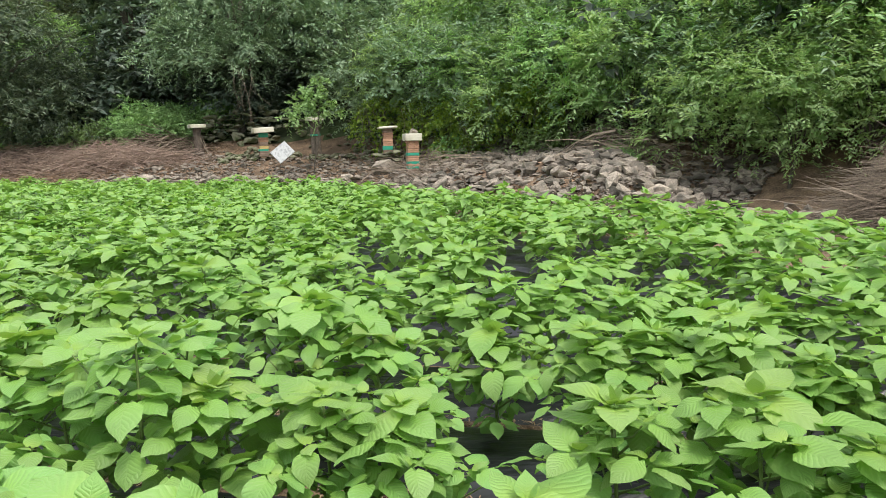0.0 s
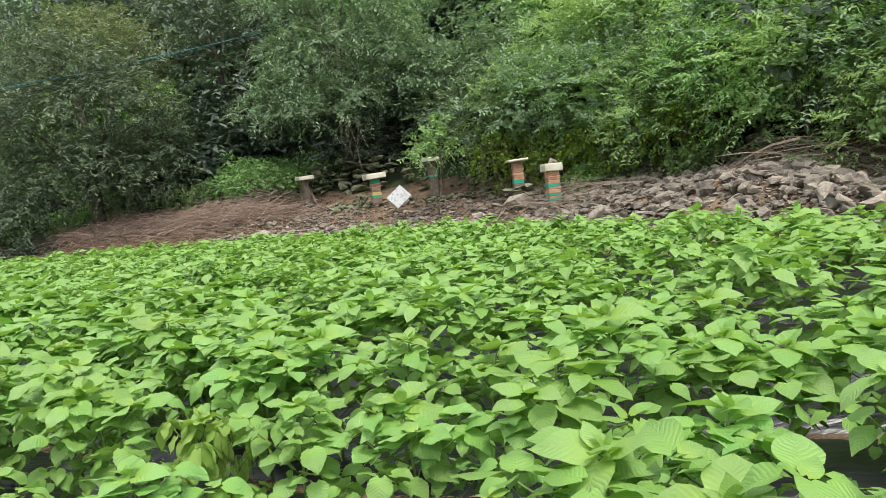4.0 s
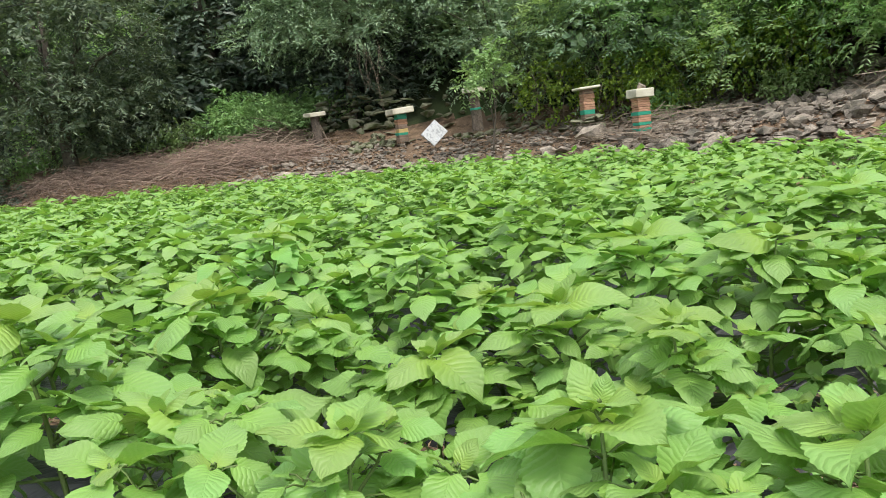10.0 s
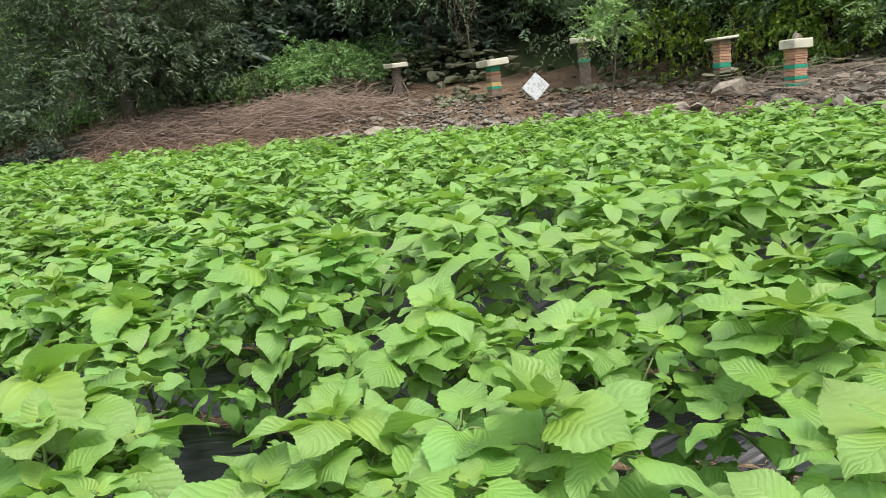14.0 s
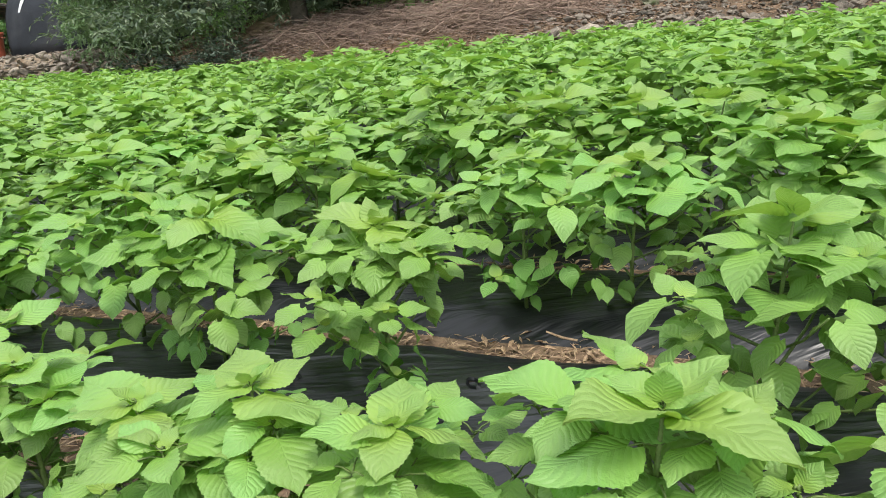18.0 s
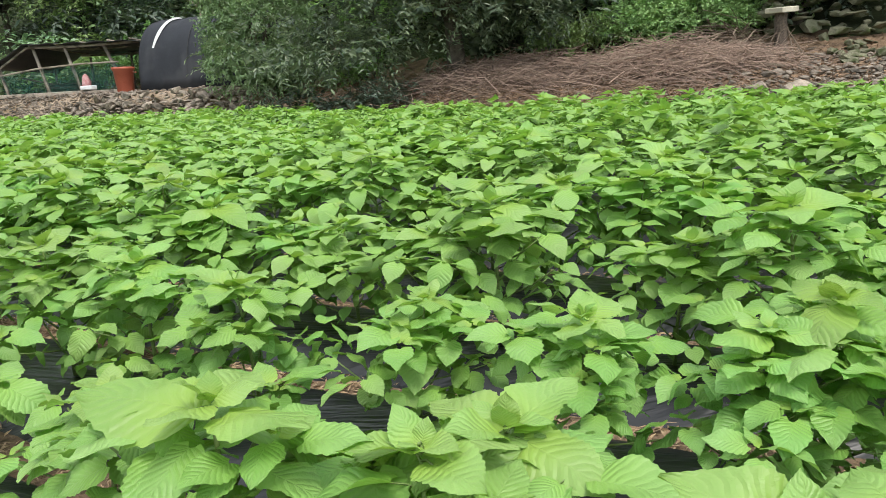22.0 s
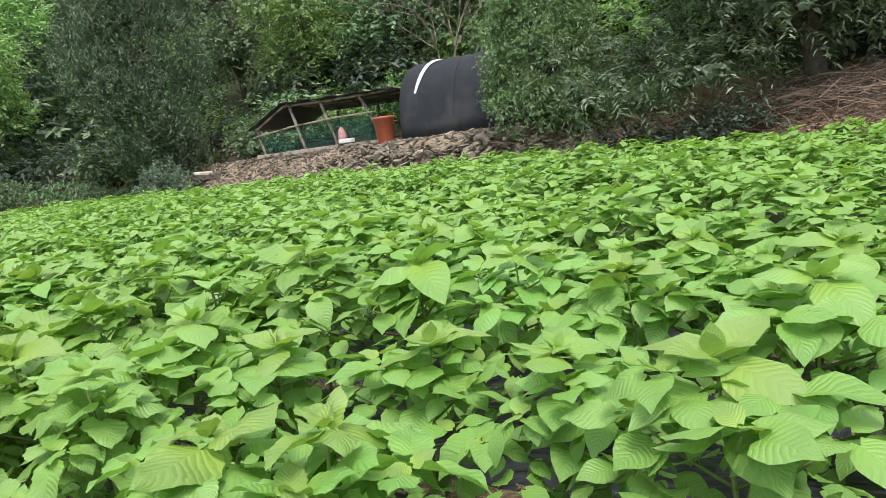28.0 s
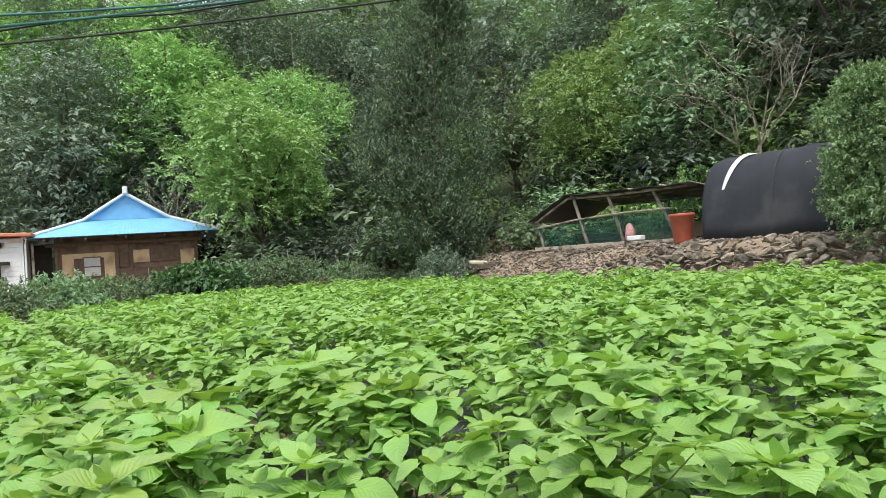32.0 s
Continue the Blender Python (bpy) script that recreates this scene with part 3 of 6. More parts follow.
# plants beside the track: x, y and the height of the top
FRONT = ((-4.26, 3.8, 0.63), (-4.85, 4.05, 0.72), (-5.2, 4.22, 0.74), (-5.66, 4.4, 0.72), (-6.02, 4.6, 0.7), (-6.9, 5.06, 0.77), (-7.22, 5.28, 0.76), (-7.7, 5.58, 0.76), (-8.06, 5.66, 0.72), (-8.62, 5.8, 0.69), (-8.72, 6.1, 0.72), (-9.18, 6.18, 0.67), (-9.82, 6.36, 0.66), (-10.32, 6.7, 0.58), (-10.7, 6.8, 0.51), (-10.93, 6.86, 0.53), (-11.12, 6.95, 0.5), (-11.48, 7.12, 0.48), (-11.77, 7.26, 0.55), (-11.95, 7.24, 0.54), (-12.23, 7.42, 0.46), (-12.56, 7.57, 0.56), (-12.73, 7.5, 0.55), (-13.02, 7.78, 0.55), (-13.15, 7.7, 0.56), (-13.9, 8.12, 0.47), (-14.56, 8.34, 0.5), (-14.68, 8.5, 0.62), (-15.02, 8.5, 0.62), (-15.36, 8.5, 0.61), (-15.7, 8.55, 0.6), (-16.1, 8.9, 0.64), (-16.5, 9.15, 0.66), (-16.95, 9.45, 0.68), (-17.5, 9.76, 0.71), (-17.75, 9.72, 0.72), (-18.33, 10.08, 0.76))
SECOND = ((-2.6, 3.99, 0.6), (-3.06, 4.12, 0.61), (-3.93, 4.33, 0.66), (-4.28, 4.66, 0.7), (-4.84, 4.82, 0.73), (-5.47, 5.19, 0.6), (-5.9, 5.72, 0.62), (-6.44, 5.8, 0.66), (-6.98, 6.04, 0.72), (-7.37, 6.27, 0.65), (-7.83, 6.5, 0.66), (-8.39, 6.95, 0.76), (-8.84, 7.02, 0.65), (-9.25, 7.26, 0.7), (-10.82, 7.74, 0.55), (-11.38, 7.94, 0.58), (-11.78, 8.22, 0.62), (-12.32, 8.42, 0.57), (-12.46, 8.34, 0.52), (-12.88, 8.5, 0.52), (-13.32, 8.67, 0.5), (-13.83, 8.8, 0.53), (-14.26, 9.0, 0.54), (-14.7, 9.2, 0.57), (-15.24, 9.25, 0.47), (-16.7, 10.1, 0.72), (-17.08, 10.4, 0.68), (-17.57, 10.52, 0.66), (-18.07, 10.5, 0.66), (-18.45, 10.58, 0.74))
OTHERS = ((-9.92, 7.3, 0.62), (-3.5, 3.78, 0.5), (-0.11, 3.66, 0.57), (-0.63, 3.4, 0.61), (-0.98, 3.55, 0.74), (-1.62, 3.72, 0.59), (-2.02, 3.16, 0.7), (-1.08, 5.41, 0.65), (-3.4, 4.75, 0.69), (-2.73, 4.74, 0.69), (-3.1, 4.95, 0.7), (-3.53, 5.09, 0.73), (-2.34, 4.66, 0.64), (-6.19, 5.69, 0.75), (-7.67, 7.34, 0.76), (-10.39, 8.29, 0.61), (-10.03, 8.22, 0.58), (-10.25, 8.84, 0.58), (-9.5, 7.26, 0.56), (-12.52, 9.24, 0.52), (-14.71, 9.54, 0.54), (-17.83, 11.3, 0.76), (-16.97, 11.07, 0.72))
KNOWN = FRONT + SECOND + OTHERS


def tallness(x, off):
    """How tall the crop stands along the field."""
    near = np.interp(x, [-19, -16.4, -15.6, -14, -12, -10.6, -9.2, -8, -2, 2], [1.1, 1.08, 0.9, 0.84, 0.88, 0.9, 1.02, 1.1, 1.0, 0.88])
    return float(near + (1.02 - near) * np.clip((off - 2.5) / 2.5, 0, 1))


spots = [(0.2 + 0.001 * i, x, y, h) for i, (x, y, h) in enumerate(FRONT)] + [(0.9 + 0.001 * i, x, y, h) for i, (x, y, h) in enumerate(SECOND)] + [(1.1 + 0.001 * i, x, y, h) for i, (x, y, h) in enumerate(OTHERS)]
for c in rows_c:
    x = -42.0 + rng.uniform(0, 0.4)
    while x < 5.5:
        y = float(bend(x)) + c + ((0.3 if abs(c - 3.1) < 0.1 else -0.15 if abs(c - 4.0) < 0.1 else 0) if x < -19.3 else 0)
        dx = x + rng.normal(0, 0.03)
        dy = y + rng.normal(0, 0.03)
        step = 0.34 / math.hypot(1, 0.4)
        x += step * rng.uniform(0.85, 1.2)
        off = dy - float(track_y(dx))
        if -19.3 < dx < -13 and -0.1 < off < 0.62:
            dy, off = dy + 0.64 - off, 0.64
        if float(beyond(dx, dy)) > -0.35 or float(leftof(dx, dy)) > -0.3 or off < (-2.2 if dx < -19.3 else 0.58):
            continue
        patchy = 0.02
        if off < 1.3 and dx > -19.3:
            patchy = 0.0
        if -1.5 < dx < 2.6 and 5.2 < off < 9.5:
            patchy = 0.16
        if abs(c - 4.0) < 0.2 and -10.72 < dx < -9.85:
            patchy = 1.0
        if any((dx - bx) ** 2 + (dy - by) ** 2 < 0.08 for bx, by in BARE):
            patchy = 1.0
        if rng.uniform() < patchy or any((dx - kx) ** 2 + (dy - ky) ** 2 < 0.085 for kx, ky, _ in KNOWN):
            continue
        if -4.1 < dx < -2.2 and off < 1.95:
            continue
        spots.append((off if dx > -19.3 else abs(off) + 0.8 + (-19.3 - dx) * 0.6, dx, dy, 0))
spots.sort()
far_v, far_f, far_uv, tip_v, tip_f, tip_uv, nv, nt = [], [], [], [], [], [], 0, 0
for i, (off, x, y, top) in enumerate(spots):
    k = int(rng.integers(len(VARIANTS)))
    s = (top - 0.07) / (0.52 + 0.025 * k) if top else rng.uniform(0.86, 1.12) * tallness(x, off)
    turn = rng.uniform(0, 2 * math.pi)
    wide = (0.56 if top else 0.64) + s * 0.54
    m = pose(x, y, 0.07, 0, 0, math.degrees(turn)) @ Matrix.Diagonal((wide, wide, s, 1))
    if i < 300:
        p = thing("perilla_plant", m, "bushy green perilla plant with broad toothed leaves on black mulch", "plant", "perilla crop")
        part("stem", (STEMS if i < 25 else PLAIN)[k], M_STEM, p)
        if i < 25:
            for tier, b, lm in VARIANTS[k][1]:
                leaf = part("leaf", (LEAFTIP if tier == 3 else LEAFLOW if tier == 0 else LEAF)[b], None, p)
                leaf.matrix_basis = lm
        else:
            for (n, _, mt), me in zip(TIERS, (NEARBY if i < 75 else PARTS)[k]):
                tagged(part(n, me, mt, p), kind="stuff")
    else:
        mm = np.array(m)
        kf = k + (7 if off > 5.5 else 0)
        for src, vs, fs, us in ((FAR, far_v, far_f, far_uv), (FARTIP, tip_v, tip_f, tip_uv)):
            v, f, uv = src[kf]
            vs.append(v @ mm[:3, :3].T + mm[:3, 3])
            us.append(uv)
            fs.append(f + (nv if src is FAR else nt))
        nv += len(FAR[kf][0])
        nt += len(FARTIP[kf][0])
rest = Acc().add(np.concatenate(far_v), np.concatenate(far_f), np.concatenate(far_uv))
crop = part("perilla_crop", rest, M_PERILLA, smooth=True)
tagged(crop, "dense rows of green perilla plants filling the field", "crop", kind="stuff")
rest = Acc().add(np.concatenate(tip_v), np.concatenate(tip_f), np.concatenate(tip_uv))
part("growing_tips", rest, M_YOUNG, crop, smooth=True)


# ---- trees and bushes ----
def leaves_on(acc, base, along, up, length, width):
    """Diamond-shaped leaves, slightly folded, one for each row of base."""
    n = len(base)
    along = along / np.linalg.norm(along, axis=1)[:, None]
    side = np.cross(along, up)
    side = side / (np.linalg.norm(side, axis=1)[:, None] + 1e-6)
    nrm = np.cross(side, along)
    L, W = length[:, None], width[:, None]
    v = np.stack([base, base + along * L * 0.45 + side * W * 0.5 + nrm * W * 0.12, base + along * L - nrm * L * 0.12, base + along * L * 0.45 - side * W * 0.5 + nrm * W * 0.12], 1)
    acc.add(v.reshape(-1, 3), np.arange(4 * n).reshape(n, 4))


def crown(seed, blobs, twigs, leaflets, leaf, slim=0.42, spray=0.32, droop=0.35, pairs=True, hang=0.0, core=44):
    """A crown of leafy sprays on the outside of lumpy masses. blobs: (centre, radii)."""
    r = np.random.default_rng(seed)
    acc = Acc()
    vol = np.array([b[1][0] * b[1][1] for b in blobs])
    for (c, rad), share in zip(blobs, vol / vol.sum()):
        n = max(6, int(twigs * share))
        d = r.normal(0, 1, (n, 3))
        d[:, 2] = d[:, 2] * 0.8 + 0.5
        d /= np.linalg.norm(d, axis=1)[:, None]
        depth = r.uniform(0.76, 1.06, n)[:, None]
        lump = 1 + 0.16 * np.sin(d[:, :1] * 7 + seed) * np.sin(d[:, 1:2] * 6 + c[0] * 3) + 0.1 * np.sin(d[:, 2:] * 9 + c[1])
        p = np.array(c) + d * np.array(rad) * depth * lump
        out = d + r.normal(0, 0.45, (n, 3))
        out[:, 2] -= hang
        out /= np.linalg.norm(out, axis=1)[:, None]
        nc = core
        dc = r.normal(0, 1, (nc, 3))
        dc /= np.linalg.norm(dc, axis=1)[:, None]
        cl = np.full(nc, min(rad[0], 1.0) * 0.26) * r.uniform(0.7, 1.2, nc)
        leaves_on(acc, np.array(c) + dc * np.array(rad) * r.uniform(0.0, 0.5, (nc, 1)), np.cross(dc, r.normal(0, 1, (nc, 3))) + dc * 0.3, dc, cl * 0.7, cl * 0.6)
        size = spray * r.uniform(0.6, 1.3, n)
        flat = np.cross(out, np.array([0, 0, 1.0]) + r.normal(0, 0.25, (n, 3)))
        flat /= np.linalg.norm(flat, axis=1)[:, None] + 1e-6
        for k in range(leaflets):
            s = (k // 2 + 0.5) / (leaflets / 2) if pairs else r.uniform(0, 1, n)
            sgn = 1 if k % 2 else -1
            s = np.broadcast_to(s, (n,))
            q = p + out * (size * s)[:, None]
            q[:, 2] -= droop * size * s * s
            a = out * 0.55 + flat * sgn + r.normal(0, 0.28, (n, 3))
            if not pairs:
                a = out * 0.8 + r.normal(0, 0.6, (n, 3))
            a[:, 2] -= droop * 0.6
            up = np.array([0, 0, 1.0]) + r.normal(0, 0.35, (n, 3)) + out * 0.3
            ln = leaf * r.uniform(0.7, 1.25, n)
            leaves_on(acc, q, a, up, ln, ln * slim)
    return acc


def blob_cloud(seed, n, rx, rz, z0, size):
    """Masses of a rounded crown of radius rx and half height rz centred at height z0."""
    r = np.random.default_rng(seed)
    out = []
    for k in range(n):
        a = 2.4 * k + r.uniform(0, 1)
        h = r.uniform(-0.85, 0.9)
        w = rx * math.sqrt(max(0.05, 1 - h * h)) * r.uniform(0.45, 0.78)
        s = size * r.uniform(0.75, 1.25)
        out.append(((w * math.cos(a), w * math.sin(a), z0 + h * rz * 0.8), (s, s, s * 0.8)))
    return out


def trunk_of(seed, blobs, r0, fork=0.35, lean=0.2):
    r = np.random.default_rng(seed)
    acc = Acc()
    top = max(b[0][2] for b in blobs)
    k = Vector((r.uniform(-lean, lean), r.uniform(-lean, lean), top * fork))
    tube(acc, [(0, 0, -0.3), (k.x * 0.4, k.y * 0.4, k.z * 0.5), tuple(k), (k.x * 1.2, k.y * 1.2, top * 0.8)], [r0 * 1.3, r0, r0 * 0.8, r0 * 0.25], 8)
    for c, rad in blobs[:12]:
        c = Vector(c)
        s = k * r.uniform(0.6, 1.0)
        tube(acc, [tuple(s), tuple((s + c) / 2 + Vector((0, 0, 0.12 * c.length))), tuple(c), tuple(c + (c - s) * 0.25)], [r0 * 0.45, r0 * 0.28, r0 * 0.14, r0 * 0.05], 5)
    return acc


def make_tree(name, seed, blobs, leaf_material, label, category, group, r0, **kw):
    t = thing(name, pose(0, 0, 0), label, category, group)
    part("trunk", trunk_of(seed, blobs, r0), M_BARK, t, smooth=True)
    part("crown", crown(seed, blobs, **kw), leaf_material, t)
    return t


def place(t, x, y, turn=0.0, s=1.0, first=False, sink=0.05, stretch=1.0):
    m = pose(x, y, gz(x, y) - sink, 0, 0, turn) @ Matrix.Diagonal((s, s, s * stretch, 1))
    if first:
        t.matrix_world = m
        return t
    made = copy_thing(t, m)
    made.matrix_basis = m
    return made


# large dark tree with narrow leaves at the crop's edge, crown down to the ground
blobs = blob_cloud(11, 44, 3.5, 2.9, 3.7, 0.9) + [((1.9, -0.7, 1.9), (1.0, 0.8, 0.7)), ((-1.9, -0.5, 1.2), (1.2, 0.9, 0.8)), ((-0.7, -1.4, 1.5), (1.1, 0.8, 0.8)), ((-3.0, -0.4, 1.3), (1.1, 0.9, 0.8)), ((-2.4, -1.0, 0.7), (1.0, 0.7, 0.6)), ((0.9, -1.2, 1.6), (0.9, 0.7, 0.6)), ((-3.3, -1.6, 0.6), (0.9, 0.6, 0.6)), ((-1.9, -1.8, 0.7), (0.9, 0.6, 0.5)), ((-4.3, -1.1, 0.8), (1.0, 0.7, 0.7)), ((0.3, 0.8, 0.9), (1.5, 0.8, 0.8)), ((2.2, 0.6, 1.2), (1.1, 0.8, 0.8)), ((0, 0, 3.2), (2.2, 2.0, 1.8))]
dark_tree = make_tree("broadleaf_tree", 11, blobs, M_DARKOLIVE, "dark broadleaf tree with narrow leaves hanging low at the field edge", "tree", "", 0.19, twigs=5200, leaflets=9, leaf=0.155, slim=0.28, spray=0.36, droop=0.45)
place(dark_tree, -14.5, 23.7, 0, 1.0, True)
# olive-green tree behind it
blobs = blob_cloud(41, 30, 3.1, 2.9, 5.0, 0.95)
olive_tree = make_tree("chestnut_tree", 41, blobs, M_OLIVE, "olive-green broadleaf tree with long narrow leaves above the field edge", "tree", "", 0.16, twigs=3000, leaflets=9, leaf=0.18, slim=0.28, spray=0.42, droop=0.3)
place(olive_tree, -17.4, 30.2, 0, 0.95, True)
# dense round bush beside the arched tunnel
blobs = blob_cloud(12, 46, 2.35, 2.2, 2.0, 0.52) + [((0, 0, 1.9), (1.7, 1.7, 1.6)), ((0.9, -0.8, 0.8), (1.0, 1.0, 0.8)), ((-0.9, -0.8, 0.8), (1.0, 1.0, 0.8)), ((0, -1.2, 0.7), (1.0, 0.9, 0.7))]
round_bush = make_tree("evergreen_bush", 12, blobs, M_BUSH, "dense round evergreen bush with small dark leaves", "bush", "", 0.09, twigs=8500, leaflets=8, leaf=0.085, slim=0.55, spray=0.15, droop=0.1, pairs=False, core=14)
place(round_bush, -19.9, 26.2, 40, 0.84, True, 0.4, 1.15)
# feathery tree behind the hives
blobs = blob_cloud(13, 40, 3.2, 3.2, 4.3, 0.9) + [((-2.2, -1.0, 2.3), (0.9, 0.7, 0.4)), ((-1.0, -1.6, 2.2), (0.9, 0.7, 0.4)), ((0.6, -1.5, 2.3), (0.9, 0.7, 0.45))]
feather = make_tree("ash_tree", 13, blobs, M_ASH, "broadleaf tree with feathery grey-green leaves on the bank", "tree", "feathery trees", 0.13, twigs=3600, leaflets=14, leaf=0.14, slim=0.3, spray=0.56, droop=0.4)
place(feather, -6.9, 24.9, 0, 1.0, True)
# sumac thicket
blobs = blob_cloud(14, 10, 1.8, 1.3, 1.9, 0.85)
sumac = make_tree("sumac_shrub", 14, blobs, M_THICKET, "green shrub with long feathery leaves on the stony bank", "shrub", "bank thicket", 0.05, twigs=560, leaflets=14, leaf=0.12, slim=0.38, spray=0.55, droop=0.18)
blobs = blob_cloud(15, 9, 1.6, 1.1, 1.6, 0.8)
sumac_pale = make_tree("sumac_shrub", 15, blobs, M_SUMAC, "bright green shrub with long feathery leaves on the stony bank", "shrub", "bank thicket", 0.05, twigs=640, leaflets=14, leaf=0.125, slim=0.38, spray=0.55, droop=0.18)
# undergrowth with small leaves
blobs = [((0, 0, 0.35), (0.9, 0.9, 0.5)), ((0.6, 0.3, 0.3), (0.6, 0.6, 0.4)), ((-0.6, 0.2, 0.4), (0.7, 0.6, 0.5)), ((0.1, -0.5, 0.3), (0.6, 0.6, 0.35))]
under = make_tree("low_shrub", 16, blobs, M_BRIGHTLEAF, "low bright green undergrowth at the foot of the woods", "shrub", "undergrowth", 0.02, twigs=330, leaflets=7, leaf=0.12, slim=0.5, spray=0.2, droop=0.2, pairs=False)
# forest trees of three kinds
blobs = blob_cloud(17, 18, 2.9, 3.4, 4.0, 1.45)
forest_a = make_tree("forest_tree", 17, blobs, M_MIDLEAF, "tall green broadleaf tree on the wooded hillside", "tree", "hillside woods", 0.17, twigs=800, leaflets=7, leaf=0.27, slim=0.5, spray=0.5, droop=0.35)
blobs = blob_cloud(18, 17, 2.7, 3.8, 4.4, 1.4)
forest_b = make_tree("forest_tree", 18, blobs, M_GREY_LEAF, "tall grey-green broadleaf tree on the wooded hillside", "tree", "hillside woods", 0.17, twigs=800, leaflets=7, leaf=0.26, slim=0.46, spray=0.5, droop=0.45)
blobs = blob_cloud(19, 15, 2.5, 3.0, 3.4, 1.3)
forest_c = make_tree("forest_tree", 19, blobs, M_BRIGHTLEAF, "light green broadleaf tree on the wooded hillside", "tree", "hillside woods", 0.14, twigs=800, leaflets=7, leaf=0.25, slim=0.54, spray=0.42, droop=0.25)
blobs = blob_cloud(20, 17, 2.9, 3.4, 4.0, 1.45)
forest_d = make_tree("forest_tree", 20, blobs, M_DARKLEAF, "dark green broadleaf tree on the wooded hillside", "tree", "hillside woods", 0.17, twigs=800, leaflets=7, leaf=0.26, slim=0.5, spray=0.5, droop=0.35)
# tall trees behind the house
blobs = blob_cloud(26, 30, 5.0, 6.2, 8.6, 2.0)
tall_a = make_tree("forest_tree", 26, blobs, M_GREY_LEAF, "very tall grey-green broadleaf tree behind the farmhouse", "tree", "hillside woods", 0.3, twigs=3300, leaflets=6, leaf=0.26, slim=0.42, spray=0.6, droop=0.45)
blobs = blob_cloud(27, 28, 5.0, 6.0, 8.4, 2.1)
tall_b = make_tree("forest_tree", 27, blobs, M_BRIGHTLEAF, "very tall green broadleaf tree behind the farmhouse", "tree", "hillside woods", 0.3, twigs=3300, leaflets=6, leaf=0.26, slim=0.45, spray=0.6, droop=0.35)
# juniper
girth = lambda h: 1.75 * max(0.05, 1 - (h / 8.6) ** 2.4) * (0.45 + 0.55 * min(1, h / 2.2))
blobs = [((0.2 * math.cos(2.4 * k), 0.2 * math.sin(2.4 * k), 0.5 + 0.45 * k), (girth(0.5 + 0.45 * k) * 0.78,) * 2 + (0.6,)) for k in range(17)]
for k in range(150):
    h = 0.35 + 7.4 * ((k * 0.618) % 1.0)
    w = girth(h) * (0.78 + 0.2 * math.sin(k * 1.7))
    blobs.append(((w * math.cos(2.4 * k), w * math.sin(2.4 * k), h), (0.36, 0.36, 0.72)))
juniper = make_tree("juniper_tree", 21, blobs, M_NEEDLE, "tall dense dark green juniper tree with a broad column shape", "tree", "", 0.17, twigs=9500, leaflets=8, leaf=0.1, slim=0.34, spray=0.2, droop=-0.5, pairs=False, hang=-0.8, core=34)
place(juniper, -35.5, 31.5, 0, 1.62, True, stretch=0.93)
# small round light green trees
blobs = blob_cloud(22, 14, 1.9, 1.7, 3.1, 0.85)
light_tree = make_tree("fruit_tree", 22, blobs, M_FRUIT, "small light green fruit tree with an airy crown", "tree", "light green trees", 0.09, twigs=2300, leaflets=9, leaf=0.12, slim=0.5, spray=0.3, droop=0.3)
place(light_tree, -31.8, 37.6, 0, 1.2, True, stretch=1.15)
place(light_tree, -46.2, 31.8, 80, 1.85)

# cheap thicket filling the slope
blobs = [((0, 0, 0.8), (1.3, 1.3, 0.9)), ((1.0, 0.4, 0.7), (0.9, 0.9, 0.8)), ((-1.0, 0.3, 0.9), (1.0, 0.9, 0.9)), ((0.1, -0.8, 0.6), (1.0, 0.8, 0.7))]
thicket_a = make_tree("woodland_shrub", 23, blobs, M_MIDLEAF, "green woodland shrub filling the slope", "shrub", "woodland shrubs", 0.03, twigs=190, leaflets=6, leaf=0.24, slim=0.5, spray=0.4, droop=0.35)
thicket_b = make_tree("woodland_shrub", 24, blobs, M_DARKLEAF, "dark green woodland shrub filling the slope", "shrub", "woodland shrubs", 0.03, twigs=190, leaflets=6, leaf=0.24, slim=0.45, spray=0.4, droop=0.35)
thicket_c = make_tree("woodland_shrub", 25, blobs, M_BRIGHTLEAF, "light green woodland shrub filling the slope", "shrub", "woodland shrubs", 0.03, twigs=190, leaflets=6, leaf=0.22, slim=0.5, spray=0.4, droop=0.35)
place(thicket_a, -3.5, 26.0, 0, 1.0, True)
place(thicket_b, -13.5, 26.5, 0, 1.0, True)
place(thicket_c, -30.5, 36.0, 0, 1.0, True)


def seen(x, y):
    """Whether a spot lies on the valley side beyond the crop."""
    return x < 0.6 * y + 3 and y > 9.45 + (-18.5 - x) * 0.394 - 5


rng = np.random.default_rng(21)
count = 0
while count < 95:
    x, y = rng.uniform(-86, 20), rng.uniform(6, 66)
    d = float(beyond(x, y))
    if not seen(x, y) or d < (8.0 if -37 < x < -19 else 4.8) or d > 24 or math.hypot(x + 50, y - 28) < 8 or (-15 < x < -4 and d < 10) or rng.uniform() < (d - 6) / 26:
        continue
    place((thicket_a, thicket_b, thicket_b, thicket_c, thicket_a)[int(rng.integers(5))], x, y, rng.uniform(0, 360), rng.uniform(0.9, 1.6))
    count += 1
place(sumac, 7.2, 13.2, 0, 1.25, True)
place(sumac_pale, 6.0, 15.6, 0, 1.15, True)
place(under, -8.9, 25.7, 0, 0.7, True)
place(forest_a, -2.0, 29.0, 0, 1.0, True)
place(forest_b, 6.0, 22.5, 0, 0.95, True)
place(forest_c, -12.0, 33.0, 0, 1.0, True)
place(forest_d, -19.0, 33.0, 0, 0.95, True)

